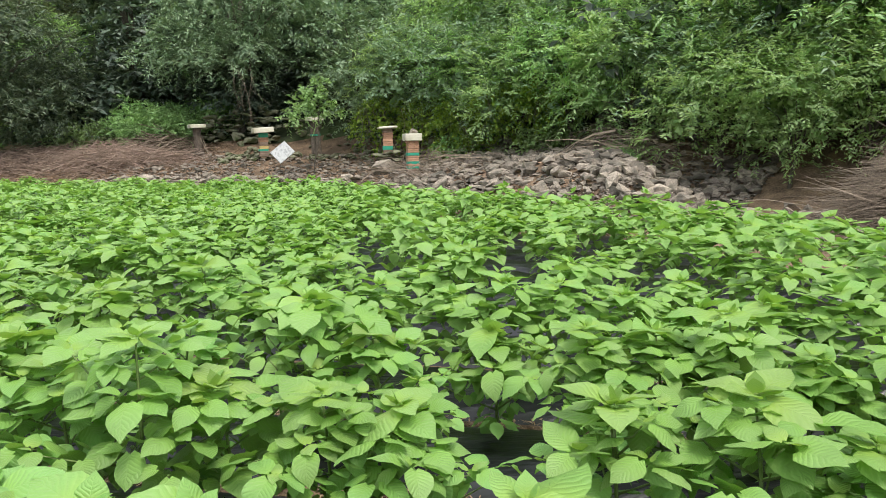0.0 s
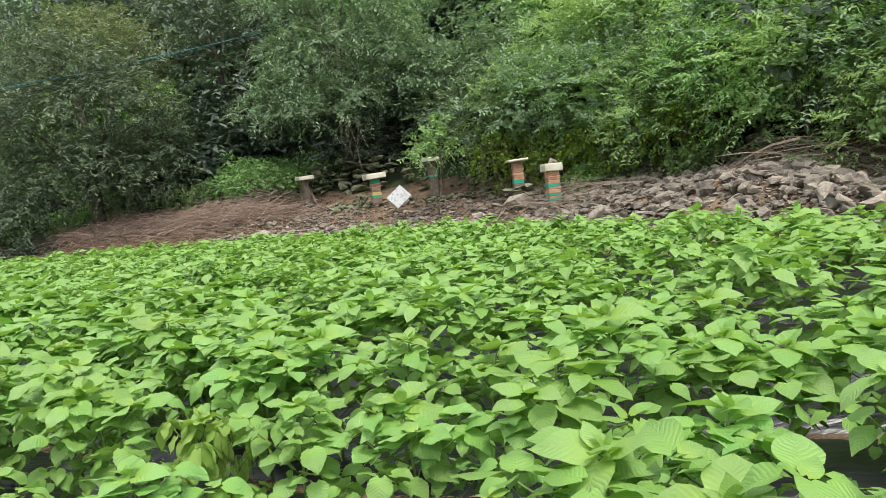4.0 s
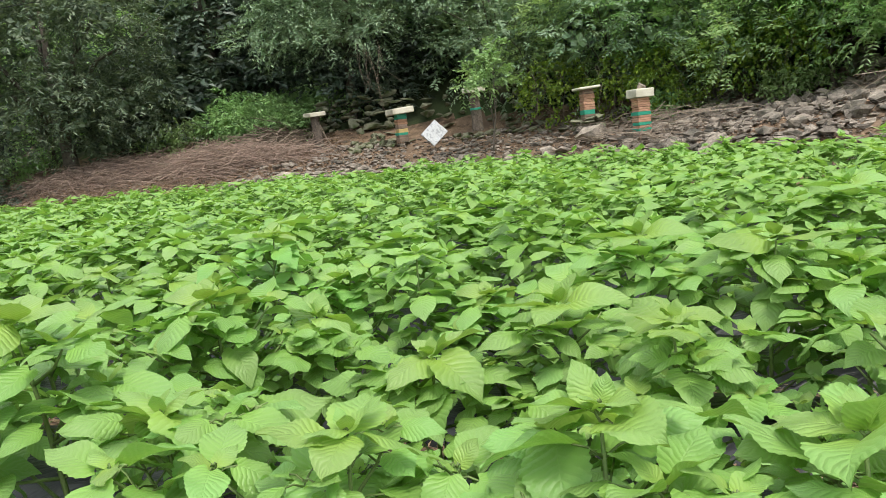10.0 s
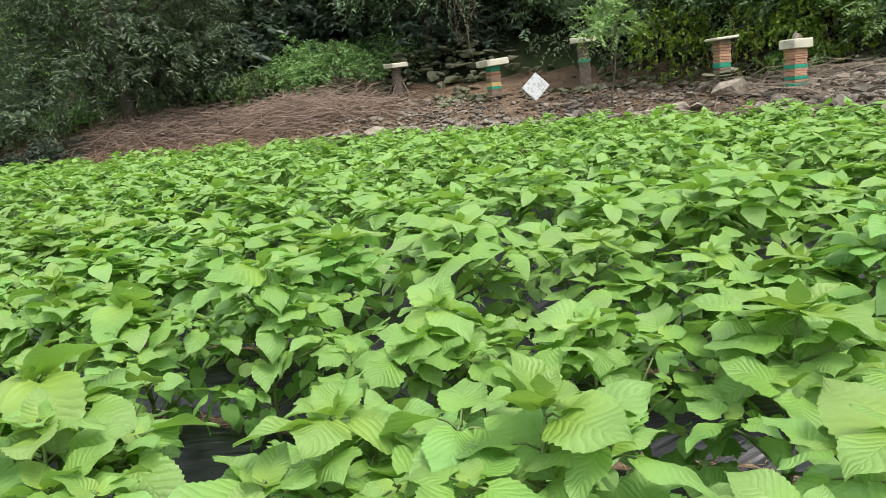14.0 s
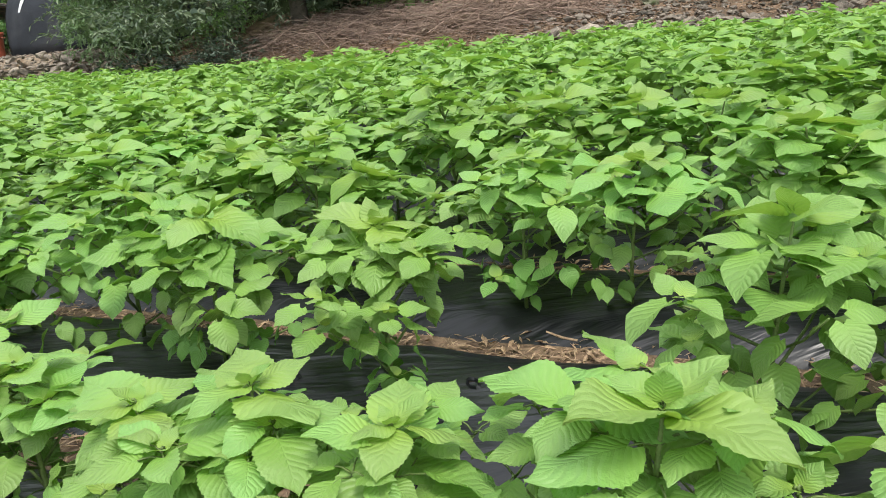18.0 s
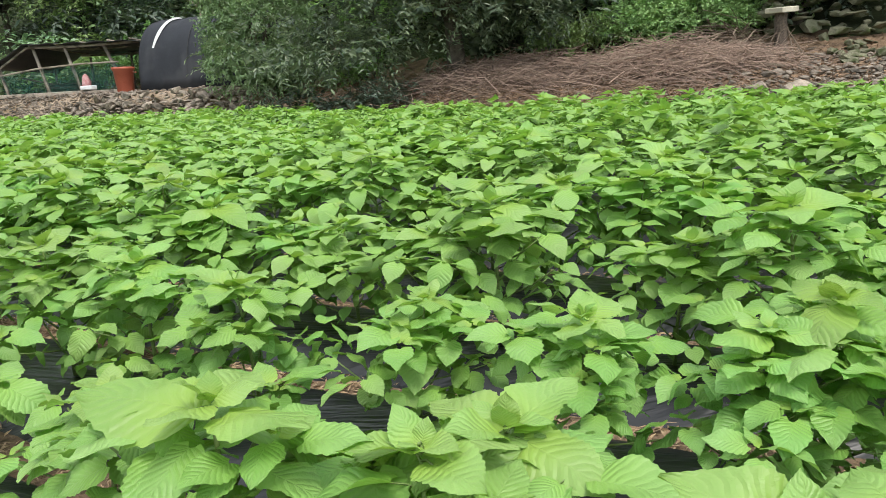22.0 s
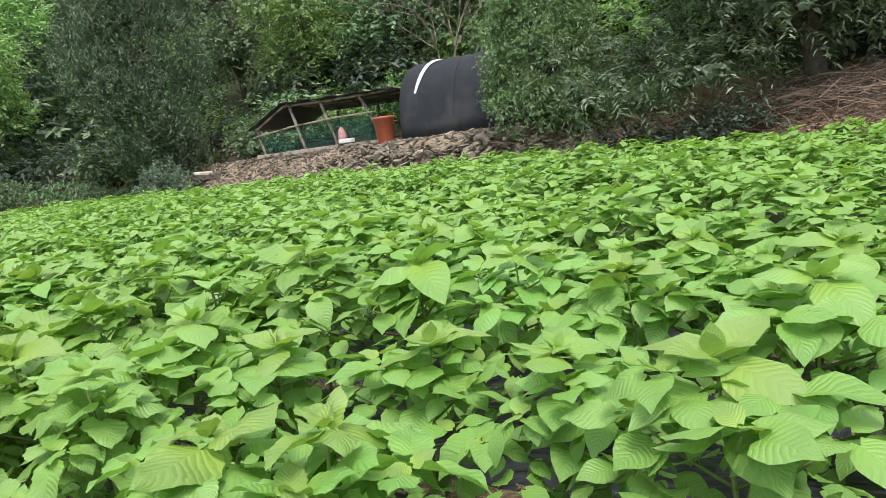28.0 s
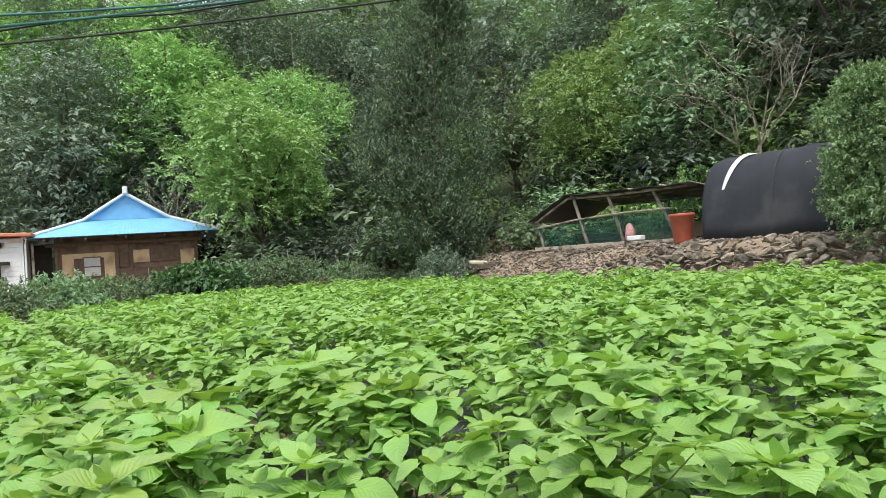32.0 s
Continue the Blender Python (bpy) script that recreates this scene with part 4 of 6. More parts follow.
# thicket along the bank above the stones
for x, y, s, pale in ((4.8, 14.4, 0.8, 0), (3.4, 16.8, 1.0, 0), (5.0, 17.2, 1.2, 1), (1.2, 18.6, 1.0, 0), (2.6, 19.4, 1.25, 0), (-0.4, 20.4, 1.05, 0), (0.8, 21.6, 1.3, 1), (-2.0, 22.0, 1.0, 0), (-2.6, 23.6, 1.25, 0), (6.7, 12.6, 1.1, 1), (7.4, 14.6, 1.5, 1), (9.8, 13.4, 1.6, 1), (9.6, 8.8, 1.4, 1), (12.0, 10.4, 1.9, 1), (10.5, 17, 1.9, 1), (5.8, 13.6, 0.9, 0), (6.6, 19.2, 1.5, 0), (3.2, 22.4, 1.5, 0)):
    place(sumac_pale if pale else sumac, x, y, rng.uniform(0, 360), s * rng.uniform(0.9, 1.1))
for x, y, s in ((-7.4, 25.2, 0.9), (-12.0, 24.8, 0.9), (0.2, 18.9, 0.7), (2.2, 17.0, 0.7), (3.4, 15.2, 0.4), (-22.5, 33.5, 1.0), (-25.0, 34.2, 1.2), (-27.5, 34.0, 1.1), (-30.0, 34.6, 1.3), (-32.5, 34.5, 1.2), (-36.0, 33.5, 1.2), (-38.5, 34.0, 1.3), (-41.5, 35.5, 1.4), (-29, 36.5, 1.3), (-26.5, 34.8, 1.4), (-28.2, 35.2, 1.3), (-23.6, 34.8, 1.3), (-25.4, 36.2, 1.4), (-34.5, 37.0, 1.4), (-24, 36.5, 1.3), (-17.8, 27.8, 0.9)):
    place(under, x, y, rng.uniform(0, 360), s)
blobs = blob_cloud(31, 14, 1.5, 0.75, 0.8, 0.5) + [((0, 0, 0.6), (1.2, 1.0, 0.5))]
bank_bush = make_tree("leafy_bush", 31, blobs, M_BRIGHTLEAF, "bright green leafy bush at the top of the brushwood slope", "bush", "bank bushes", 0.025, twigs=1000, leaflets=9, leaf=0.09, slim=0.48, spray=0.26, droop=0.35)
place(bank_bush, -9.4, 24.3, 0, 0.9, True, 0.15)
place(bank_bush, -10.4, 25.0, 110, 0.85)
place(bank_bush, -8.4, 25.0, 200, 0.8)
# woods: a scatter on the slope, thinning outwards
woods_n = 0
tries = 0
stood = [(-31.8, 37.6), (-45.7, 31.6), (-34.9, 31.8), (-5.6, 25.0), (-20, 26.4), (-14.5, 23.7), (-17.4, 30.2)]
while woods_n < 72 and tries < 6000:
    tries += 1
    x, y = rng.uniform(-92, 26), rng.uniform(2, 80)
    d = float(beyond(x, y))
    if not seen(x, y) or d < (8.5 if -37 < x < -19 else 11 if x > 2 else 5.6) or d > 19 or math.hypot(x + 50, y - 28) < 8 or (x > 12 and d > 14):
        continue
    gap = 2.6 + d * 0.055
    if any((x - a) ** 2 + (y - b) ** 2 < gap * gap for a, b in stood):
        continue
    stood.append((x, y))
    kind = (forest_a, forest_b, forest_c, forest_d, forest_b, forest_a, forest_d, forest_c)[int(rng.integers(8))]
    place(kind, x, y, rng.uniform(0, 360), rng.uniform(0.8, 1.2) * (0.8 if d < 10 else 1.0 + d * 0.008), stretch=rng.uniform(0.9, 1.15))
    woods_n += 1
# far slope behind the house
woods_n = 0
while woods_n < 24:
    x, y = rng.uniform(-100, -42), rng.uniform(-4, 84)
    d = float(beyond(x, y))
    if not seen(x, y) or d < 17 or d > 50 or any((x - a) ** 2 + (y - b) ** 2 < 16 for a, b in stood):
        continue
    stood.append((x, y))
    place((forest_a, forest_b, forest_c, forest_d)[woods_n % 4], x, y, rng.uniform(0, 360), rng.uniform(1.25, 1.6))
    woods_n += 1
for x, y, s in ((8.0, 16.2, 1.6), (10.0, 15.4, 1.7), (5.4, 19.6, 1.7), (3.6, 21.2, 1.6), (12.0, 14.6, 1.9), (7.4, 19.2, 1.8), (10.0, 20.0, 2.0), (7.0, 22.4, 2.0), (12.4, 18.4, 2.1), (7.6, 12.2, 1.0), (9.0, 11.0, 1.1), (6.3, 11.5, 0.75), (7.2, 10.9, 0.8), (5.3, 12.2, 0.7), (8.2, 10.0, 0.8)):
    place(sumac_pale, x, y, rng.uniform(0, 360), s)
for x, y, s in ((4.6, 13.4, 0.8), (5.8, 13.4, 1.0), (7.0, 12.8, 1.1), (8.4, 12.0, 1.2), (3.6, 15.2, 0.9), (2.6, 16.6, 0.9), (5.2, 15.4, 1.2), (1.6, 18.0, 0.9), (0.4, 19.8, 1.0), (3.6, 17.6, 1.2), (-1.0, 21.4, 1.0), (1.8, 20.2, 1.3), (-17.2, 28.6, 1.4), (-15.6, 29.4, 1.3)):
    place(sumac_pale, x, y, rng.uniform(0, 360), s)
place(forest_b, -61.5, 29.6, 30, 1.5)
place(forest_d, -58.0, 36.0, 130, 1.3)
for x, y, k in ((-27.0, 37.0, thicket_a), (-24.5, 36.6, thicket_c), (-29.5, 38.6, thicket_b), (-26.0, 39.4, thicket_a), (-22.5, 35.8, thicket_b), (-39.5, 35.5, thicket_a), (-42.5, 36.6, thicket_b), (-37.0, 36.0, thicket_c), (-47.5, 37.0, thicket_a), (-40.5, 33.4, thicket_b), (-38.8, 33.2, thicket_a)):
    place(k, x, y, rng.uniform(0, 360), 1.2)

for x, y, k, s in ((-3.2, 27.4, thicket_b, 1.5), (-1.6, 26.6, thicket_a, 1.4), (-4.6, 28.4, thicket_a, 1.6), (-8.5, 28.0, thicket_b, 1.5), (-10.5, 29.5, thicket_a, 1.6), (-7.0, 29.5, thicket_b, 1.7), (-48.4, 36.8, thicket_b, 2.2), (-50.5, 38.5, thicket_a, 2.6), (-53.0, 40.5, thicket_b, 2.8)):
    place(k, x, y, rng.uniform(0, 360), s)
for x, y, k, s in ((-2.2, 30.5, forest_d, 0.9), (-8.6, 31.0, forest_d, 0.9), (-51.0, 39.4, forest_d, 1.2), (-66.0, 34.0, forest_a, 1.5), (-63.5, 38.5, forest_d, 1.4), (-70.0, 37.5, forest_b, 1.6), (-75.0, 40.5, forest_a, 1.6), (-73.0, 33.0, forest_d, 1.5), (-67.0, 41.5, forest_c, 1.5), (-79.0, 35.5, forest_b, 1.6)):
    place(k, x, y, rng.uniform(0, 360), s)

place(tall_a, -64.0, 31.5, 0, 1.05, True)
place(tall_b, -67.0, 38.2, 0, 1.3, True)
for x, y, k, s in ((-73.5, 33.5, tall_b, 1.25), (-71.0, 37.0, tall_a, 1.35), (-61.5, 37.0, tall_b, 1.1), (-58.0, 44.0, tall_a, 1.1), (-53.5, 41.5, tall_b, 0.85), (-80.0, 36.5, tall_a, 1.4), (-64.5, 44.5, tall_a, 1.3)):
    place(k, x, y, rng.uniform(0, 360), s)

for x, y, k, s in ((-32.2, 33.0, thicket_a, 0.8), (-31.0, 34.4, thicket_c, 0.9), (-33.4, 34.6, thicket_b, 1.2), (-32.0, 35.6, thicket_a, 1.2)):
    place(k, x, y, rng.uniform(0, 360), s)

# dark-leaved shrubs added to stand in for the shadow left of the feathery tree
for x, y, s in ((-9.2, 26.6, 1.1), (-11.6, 26.2, 1.1), (-13.0, 27.4, 1.4), (-10.4, 27.6, 1.4)):
    place(thicket_b, x, y, rng.uniform(0, 360), s)

for x, y, s in ((-6.9, 25.4, 0.9), (-6.0, 24.9, 0.7), (-7.8, 26.2, 1.1), (-5.2, 26.2, 1.0)):
    place(thicket_b, x, y, rng.uniform(0, 360), s)

for x, y, s in ((-18.2, 22.9, 0.6), (-16.9, 22.4, 0.45), (-15.9, 22.3, 0.4)):
    place(thicket_b, x, y, 70 * x, s)
place(thicket_a, -45.6, 31.2, 40, 1.3)
place(thicket_b, -44.6, 32.4, 140, 1.3)

# ---- stones ----
def rock(seed, flat=0.7, pts=13):
    """An angular stone about one unit across."""
    r = random.Random(seed)
    bm = bmesh.new()
    for _ in range(pts):
        d = Vector((r.gauss(0, 1), r.gauss(0, 1), r.gauss(0, 1))).normalized() * r.uniform(0.42, 0.54)
        bm.verts.new((d.x * 1.15, d.y * 0.9, d.z * flat))
    res = bmesh.ops.convex_hull(bm, input=bm.verts[:])
    bmesh.ops.delete(bm, geom=[g for g in res["geom_interior"] if isinstance(g, bmesh.types.BMVert)], context="VERTS")
    bm.verts.index_update()
    v = np.array([tuple(q.co) for q in bm.verts])
    f = np.array([[q.index for q in fc.verts] for fc in bm.faces])
    bm.free()
    return v, f


PEBBLES = [rock(20 + k, 0.5 + 0.06 * (k % 5), 7) for k in range(12)]
ROCKS = [rock(k, 0.6 + 0.08 * (k % 5)) for k in range(12)]
SLABS = [rock(40 + k, 0.26 + 0.04 * (k % 3)) for k in range(6)]
ROUNDED = [rock(70 + k, 0.52 + 0.09 * (k % 3), 17) for k in range(9)]
ROUND_MESH = [Acc().add(v, f).mesh("stone", M_STONE, False) for v, f in ROUNDED]
ROCK_MESH = [Acc().add(v, f).mesh("stone", M_STONE, False) for v, f in ROCKS + SLABS]
MOSS_MESH = [Acc().add(v, f).mesh("stone", M_MOSS, False) for v, f in ROCKS + SLABS]


def stone(parent, x, y, z, size, seed, meshes=ROCK_MESH[:12], tilt=25, stretch=1.0):
    r = random.Random(seed)
    ob = part("stone", meshes[r.randrange(len(meshes))], None, parent)
    ob.matrix_basis = pose(x, y, z, r.uniform(-tilt, tilt), r.uniform(-tilt, tilt), r.uniform(0, 360)) @ Matrix.Diagonal((size * r.uniform(0.85, 1.3) * stretch, size * r.uniform(0.8, 1.1), size * r.uniform(0.7, 1.1), 1))
    return ob


def along_edge(s):
    """Point of the crop's far edge at x = s, and the way out from it."""
    o = np.argsort(EDGE[2:12, 0])
    ex, ey = EDGE[2:12, 0][o], EDGE[2:12, 1][o]
    y = float(np.interp(s, ex, ey))
    sl = (float(np.interp(s + 0.3, ex, ey)) - float(np.interp(s - 0.3, ex, ey))) / 0.6
    n = Vector((-sl, 1)).normalized()
    return s, y, n


def scatter(n, x0, x1, d0, d1, seed):
    """n places past the crop's edge between x0 and x1, d0 to d1 away from it."""
    r = np.random.default_rng(seed)
    out = []
    while len(out) < n:
        s, y, v = along_edge(r.uniform(x0, x1))
        d = d0 + (d1 - d0) * r.uniform() ** 1.15
        out.append((s + v.x * d, y + v.y * d))
    return out


rubble = thing("stone_heap", pose(0, 0, 0), "heap of loose pale field stones on the bank", "stone heap", kind="structure")
for i, (x, y) in enumerate(scatter(285, -1.5, 3.3, 0.1, 3.4, 3)):
    big = 0.12 + 0.14 * (i % 9 == 0) + 0.13 * ((i * 37) % 11) / 11
    stone(rubble, x, y, gz(x, y) + big * 0.26, big, i, tilt=35)
for x, y, sz in ((1.3, 12.75, 0.55), (2.6, 12.6, 0.42), (3.0, 11.6, 0.42), (2.0, 13.6, 0.5), (0.4, 14.2, 0.4), (3.3, 13.0, 0.48), (-0.2, 14.6, 0.4), (2.9, 10.9, 0.42)):
    stone(rubble, x, y, gz(x, y) + sz * 0.18, sz, int(x * 90) + 7, ROCK_MESH[12:], 15)
rr = random.Random(77)
placed = 0
while placed < 130:
    x, y = rr.uniform(2.2, 4.9), rr.uniform(8.6, 13.0)
    if not 0.05 < float(beyond(np.array([x]), np.array([y]))[0]) < 1.9:
        continue
    big = rr.choice((0.13, 0.17, 0.2, 0.26, 0.34))
    stone(rubble, x, y, gz(x, y) + big * 0.26, big, 2000 + placed, tilt=35)
    placed += 1
edging = thing("stone_edging", pose(0, 0, 0), "low dry edging of rough stones along the crop", "stone edging", kind="structure")
for i, (x, y) in enumerate(scatter(210, -9.9, -1.2, 0.05, 0.8, 5)):
    stone(edging, x, y, gz(x, y) + 0.02 + 0.1 * ((i * 7) % 3) / 3, 0.16 + 0.2 * ((i * 13) % 9) / 9, 400 + i, tilt=20)
for i in range(150):
    x, y, v = along_edge(-8.4 + 5.6 * (i % 50) / 50)
    up = i // 50
    stone(edging, x + v.x * (0.12 + up * 0.1), y + v.y * (0.12 + up * 0.1), gz(x, y) + 0.12 + 0.13 * up + 0.03 * (i % 3), (0.17, 0.24, 0.2, 0.3, 0.22)[(i * 7) % 5], 3000 + i, tilt=16, stretch=1.2)
for x, y, sz in ((-8.35, 20.45, 0.55), (-8.1, 20.5, 0.4), (-5.85, 19.75, 0.4), (-9.0, 20.5, 0.35)):
    stone(edging, x, y, gz(x, y) + 0.12, sz, int(-x * 77), tilt=12)
back = thing("dry_stone_wall", pose(0, 0, 0), "old mossy dry stone wall behind the hives", "stone wall", kind="structure")
for i, (x, y) in enumerate(scatter(190, -8.6, 0.2, 4.3, 4.9, 6)):
    sz = 0.2 + 0.22 * ((i * 17) % 10) / 10
    stone(back, x, y, gz(x, y) + 0.08 + 0.85 * ((i * 29) % 40) / 40, sz, 700 + i, MOSS_MESH, tilt=12, stretch=1.2)
for i, (x, y) in enumerate(scatter(120, -7.2, -1.4, 2.5, 4.3, 61)):
    stone(back, x, y, gz(x, y) + 0.06, 0.16 + 0.2 * ((i * 17) % 10) / 10, 1500 + i, MOSS_MESH, tilt=20, stretch=1.1)
# terrace wall
wall = thing("dry_stone_wall", pose(0, 0, 0), "low dry stone terrace wall of pale rubble", "stone wall", kind="structure")
k = 0
for course in range(9):
    s = -20.0 + 0.1 * (course % 2)
    while s > -25.5 - (3.5 - course * 0.45):
        x, y, v = along_edge(s)
        sz = random.Random(k).choice((0.13, 0.17, 0.21, 0.26, 0.34))
        stone(wall, x + v.x * (0.12 + course * 0.055), y + v.y * (0.12 + course * 0.055), 0.26 + 0.115 * course + 0.04 * (k % 3), sz, 900 + k, ROCK_MESH, tilt=24, stretch=1.2)
        s -= sz * 0.95
        k += 1
# small rubble
r = np.random.default_rng(9)
acc = Acc()
pts = scatter(3200, -9.5, 3.2, 0.0, 3.8, 21) + scatter(1100, -10.5, -1.0, 0.0, 1.3, 27) + scatter(2200, -2.5, 3.2, 0.1, 4.4, 22) + scatter(2300, -35, -19.8, 0.1, 3.0, 23) + scatter(1300, -20, -10, 0.0, 3.5, 33)
for i, (x, y) in enumerate(pts):
    v, f = PEBBLES[i % 12]
    a = r.uniform(0, 6.3)
    sz = r.uniform(0.03, 0.13) * (1.5 if x > -1.5 else 1.5 if x < -19 else 1.0)
    ro = np.array([[math.cos(a), -math.sin(a), 0], [math.sin(a), math.cos(a), 0], [0, 0, 1]])
    acc.add((v * sz) @ ro.T + np.array([x, y, gz(x, y) + sz * 0.12]), f)
for i, (x, y) in enumerate(scatter(1000, -10.2, -0.8, 0.0, 3.6, 30) + scatter(1500, -2.2, 3.3, 0.0, 4.2, 31)):
    v, f = ROCKS[i % 12]
    a = r.uniform(0, 6.3)
    sz = r.uniform(0.09, 0.22) if i < 1000 else 0.07 + 0.3 * r.uniform() ** 2.6
    ro = np.array([[math.cos(a), -math.sin(a), 0], [math.sin(a), math.cos(a), 0], [0, 0, 0.8]])
    acc.add((v * sz) @ ro.T + np.array([x, y, gz(x, y) + sz * 0.15]), f)
for i, (x, y) in enumerate(scatter(5500, -10.5, 3.2, 0.0, 3.9, 28) + scatter(5000, -35.5, -24.5, 0.0, 2.3, 29)):
    v, f = PEBBLES[i % 12]
    a = r.uniform(0, 6.3)
    sz = r.uniform(0.02, 0.075) * (1.9 if x < -20 else 1.0)
    ro = np.array([[math.cos(a), -math.sin(a), 0], [math.sin(a), math.cos(a), 0], [0, 0, 0.8]])
    acc.add((v * sz) @ ro.T + np.array([x, y, gz(x, y) + sz * 0.1]), f)
tagged(part("rubble", acc, M_STONE), "small loose stones strewn over the bank", "rubble", kind="stuff")


# ---- brushwood ----
def sticks(acc, n, x0, x1, y0, y1, heap, lengths, radius, seed, turn=0.0, spread=1.0, lift=0.25):
    r = np.random.default_rng(seed)
    for _ in range(n):
        u, w = r.normal(0, 0.36), r.normal(0, 0.36)
        x, y = (x0 + x1) / 2 + u * (x1 - x0) / 2, (y0 + y1) / 2 + w * (y1 - y0) / 2
        top = heap * max(0.0, 1 - u * u * 1.1 - w * w * 1.1)
        z = gz(x, y) + 0.02 + top * r.uniform(0.15, 1.0)
        a = turn + r.normal(0, spread)
        ln = r.uniform(*lengths)
        d = Vector((math.cos(a), math.sin(a), r.normal(0, lift)))
        p = Vector((x, y, z)) - d * ln / 2
        bend_by = Vector((r.normal(0, 0.08), r.normal(0, 0.08), r.normal(0.05, 0.06))) * ln
        rad = radius * r.uniform(0.5, 1.5)
        pts = [p, p + d * ln * 0.35 + bend_by, p + d * ln * 0.7 + bend_by * 0.8, p + d * ln]
        for q in pts:
            q.z = max(q.z, gz(q.x, q.y) + 0.01)
        tube(acc, [tuple(q) for q in pts], [rad, rad * 0.9, rad * 0.6, rad * 0.25], 3)
    return acc


def brush(label, x0, x1, y0, y1, heap, n, seed, turn, lengths=(0.7, 1.9), spread=0.35, thick=0.0065, wood=M_TWIG):
    p = thing("brushwood_pile", pose((x0 + x1) / 2, (y0 + y1) / 2, gz((x0 + x1) / 2, (y0 + y1) / 2)), label, "brush pile")
    inv = Matrix.Translation((-(x0 + x1) / 2, -(y0 + y1) / 2, -gz((x0 + x1) / 2, (y0 + y1) / 2)))
    a = sticks(Acc(), n, x0, x1, y0, y1, heap, lengths, thick, seed, turn, spread)
    a.v = [v + np.array(inv.translation) for v in a.v]
    tagged(part("brushwood", a, wood, p), kind="stuff")
    for k in range(14):
        b = sticks(Acc(), 1, x0, x1, y0, y1, heap, (1.0, 2.2), 0.02, seed + 50 + k, turn, spread)
        b.v = [v + np.array(inv.translation) for v in b.v]
        part("branch", b, M_TWIG, p)
    return p


brush("large heap of cut grey-brown brushwood beside the stones", 4.5, 7.7, 8.3, 10.7, 0.75, 1900, 31, 2.6, (0.7, 1.8), 0.45, 0.007)
brush("spread heap of dead brown brushwood on the slope", -12.4, -7.4, 20.8, 24.2, 0.42, 2300, 32, 2.9, (0.5, 1.6), 1.1, 0.0068, M_DRYBRUSH)
brush("thin layer of dead brown brushwood below the trees", -17.0, -9.6, 20.8, 25.4, 0.3, 2600, 33, 2.7, (0.4, 1.5), 1.2, 0.0065, M_DRYBRUSH)
brush("dead twigs and branches lying over the stones", 1.6, 5.6, 13.0, 16.4, 0.5, 150, 34, 2.4, (0.6, 1.6), 0.9)
brush("dry twigs lying on the rubble", -3.0, 1.2, 15.0, 19.0, 0.25, 130, 35, 2.2, (0.5, 1.5), 0.8)
brush("dead branches leaning by the stone wall", -9.6, -8.0, 22.4, 24.0, 0.7, 150, 36, 0.6, (0.8, 1.9), 0.5, 0.012)

# leaf litter over the bank
acc = Acc()
r = np.random.default_rng(40)
lp = np.array(scatter(15000, -17, 4.2, 0.0, 4.6, 24) + scatter(4500, -36, -19, 0.1, 5.0, 25) + scatter(3000, -20, -13, 0.0, 4.0, 26) + scatter(7000, -17, -7.5, 0.0, 4.4, 37))
n = len(lp)
ang = r.uniform(0, 6.3, n)
ln = r.uniform(0.04, 0.13, n)
leaves_on(acc, np.column_stack([lp, ground_z(lp[:, 0], lp[:, 1]) + r.uniform(0.0, 0.04, n)]), np.stack([np.cos(ang), np.sin(ang), r.normal(0, 0.25, n)], -1), np.array([0, 0, 1.0]) + r.normal(0, 0.4, (n, 3)), ln, ln * r.uniform(0.15, 0.6, n))
tagged(part("leaf_litter", acc, M_LITTER), "brown dead leaves strewn over the bank", "leaf litter", kind="stuff")
# straw and dead leaves in the furrows near the track
acc = Acc()
r = np.random.default_rng(41)
n = 42000
sx = r.uniform(-22, 1.5, n)
kk = r.integers(0, 5, n)
base = np.floor((track_y(sx) - bend(sx) + 3.2) / ROW)
cc = -3.2 + (base + kk + 0.5) * ROW
sy = bend(sx) + cc + r.normal(0, 0.07, n)
ang = r.uniform(0, 6.3, n)
d = np.stack([np.cos(ang), np.sin(ang), r.normal(0, 0.15, n)], -1)
ln = r.uniform(0.015, 0.07, n)
leaves_on(acc, np.stack([sx, sy, r.uniform(0.005, 0.035, n)], -1), d, np.array([0, 0, 1.0]) + r.normal(0, 0.3, (n, 3)), ln, ln * r.uniform(0.06, 0.3, n))
tagged(part("straw_litter", acc, M_STRAW), "dry straw and dead leaves lying in the furrows", "straw", kind="stuff")

# ---- hives ----
M_BOX = mat("weathered_orange_box_wood", (0.33, 0.18, 0.115), (0.47, 0.275, 0.18), 9, 0.85, 0.4, 5, 0.34, c3=(0.3, 0.2, 0.14))
M_BOX2 = mat("weathered_brown_box_wood", (0.19, 0.13, 0.1), (0.29, 0.21, 0.16), 9, 0.85, 0.4, 5, 0.3, c3=(0.16, 0.12, 0.09))
M_OCHRE = mat("ochre_painted_box", (0.5, 0.36, 0.14), (0.6, 0.45, 0.2), 9, 0.8, 0.3, 5, 0.08)
M_TAPE = mat("green_tape", (0.02, 0.24, 0.15), (0.04, 0.33, 0.22), 12, 0.5, 0.15, 4, 0.08)
M_FOAM = mat("cream_slab", (0.6, 0.56, 0.45), (0.76, 0.72, 0.6), 10, 0.85, 0.3, 6, 0.06, c3=(0.48, 0.44, 0.34))
M_BOARD = mat("speckled_white_board", (0.42, 0.43, 0.44), (0.66, 0.67, 0.68), 16, 0.7, 0.2, 5, 0.05, c3=(0.34, 0.35, 0.36), patch=1.0)
M_LOG = mat("dark_hollow_log", (0.06, 0.048, 0.038), (0.19, 0.15, 0.12), 12, 0.95, 0.9, 4, 0.1)


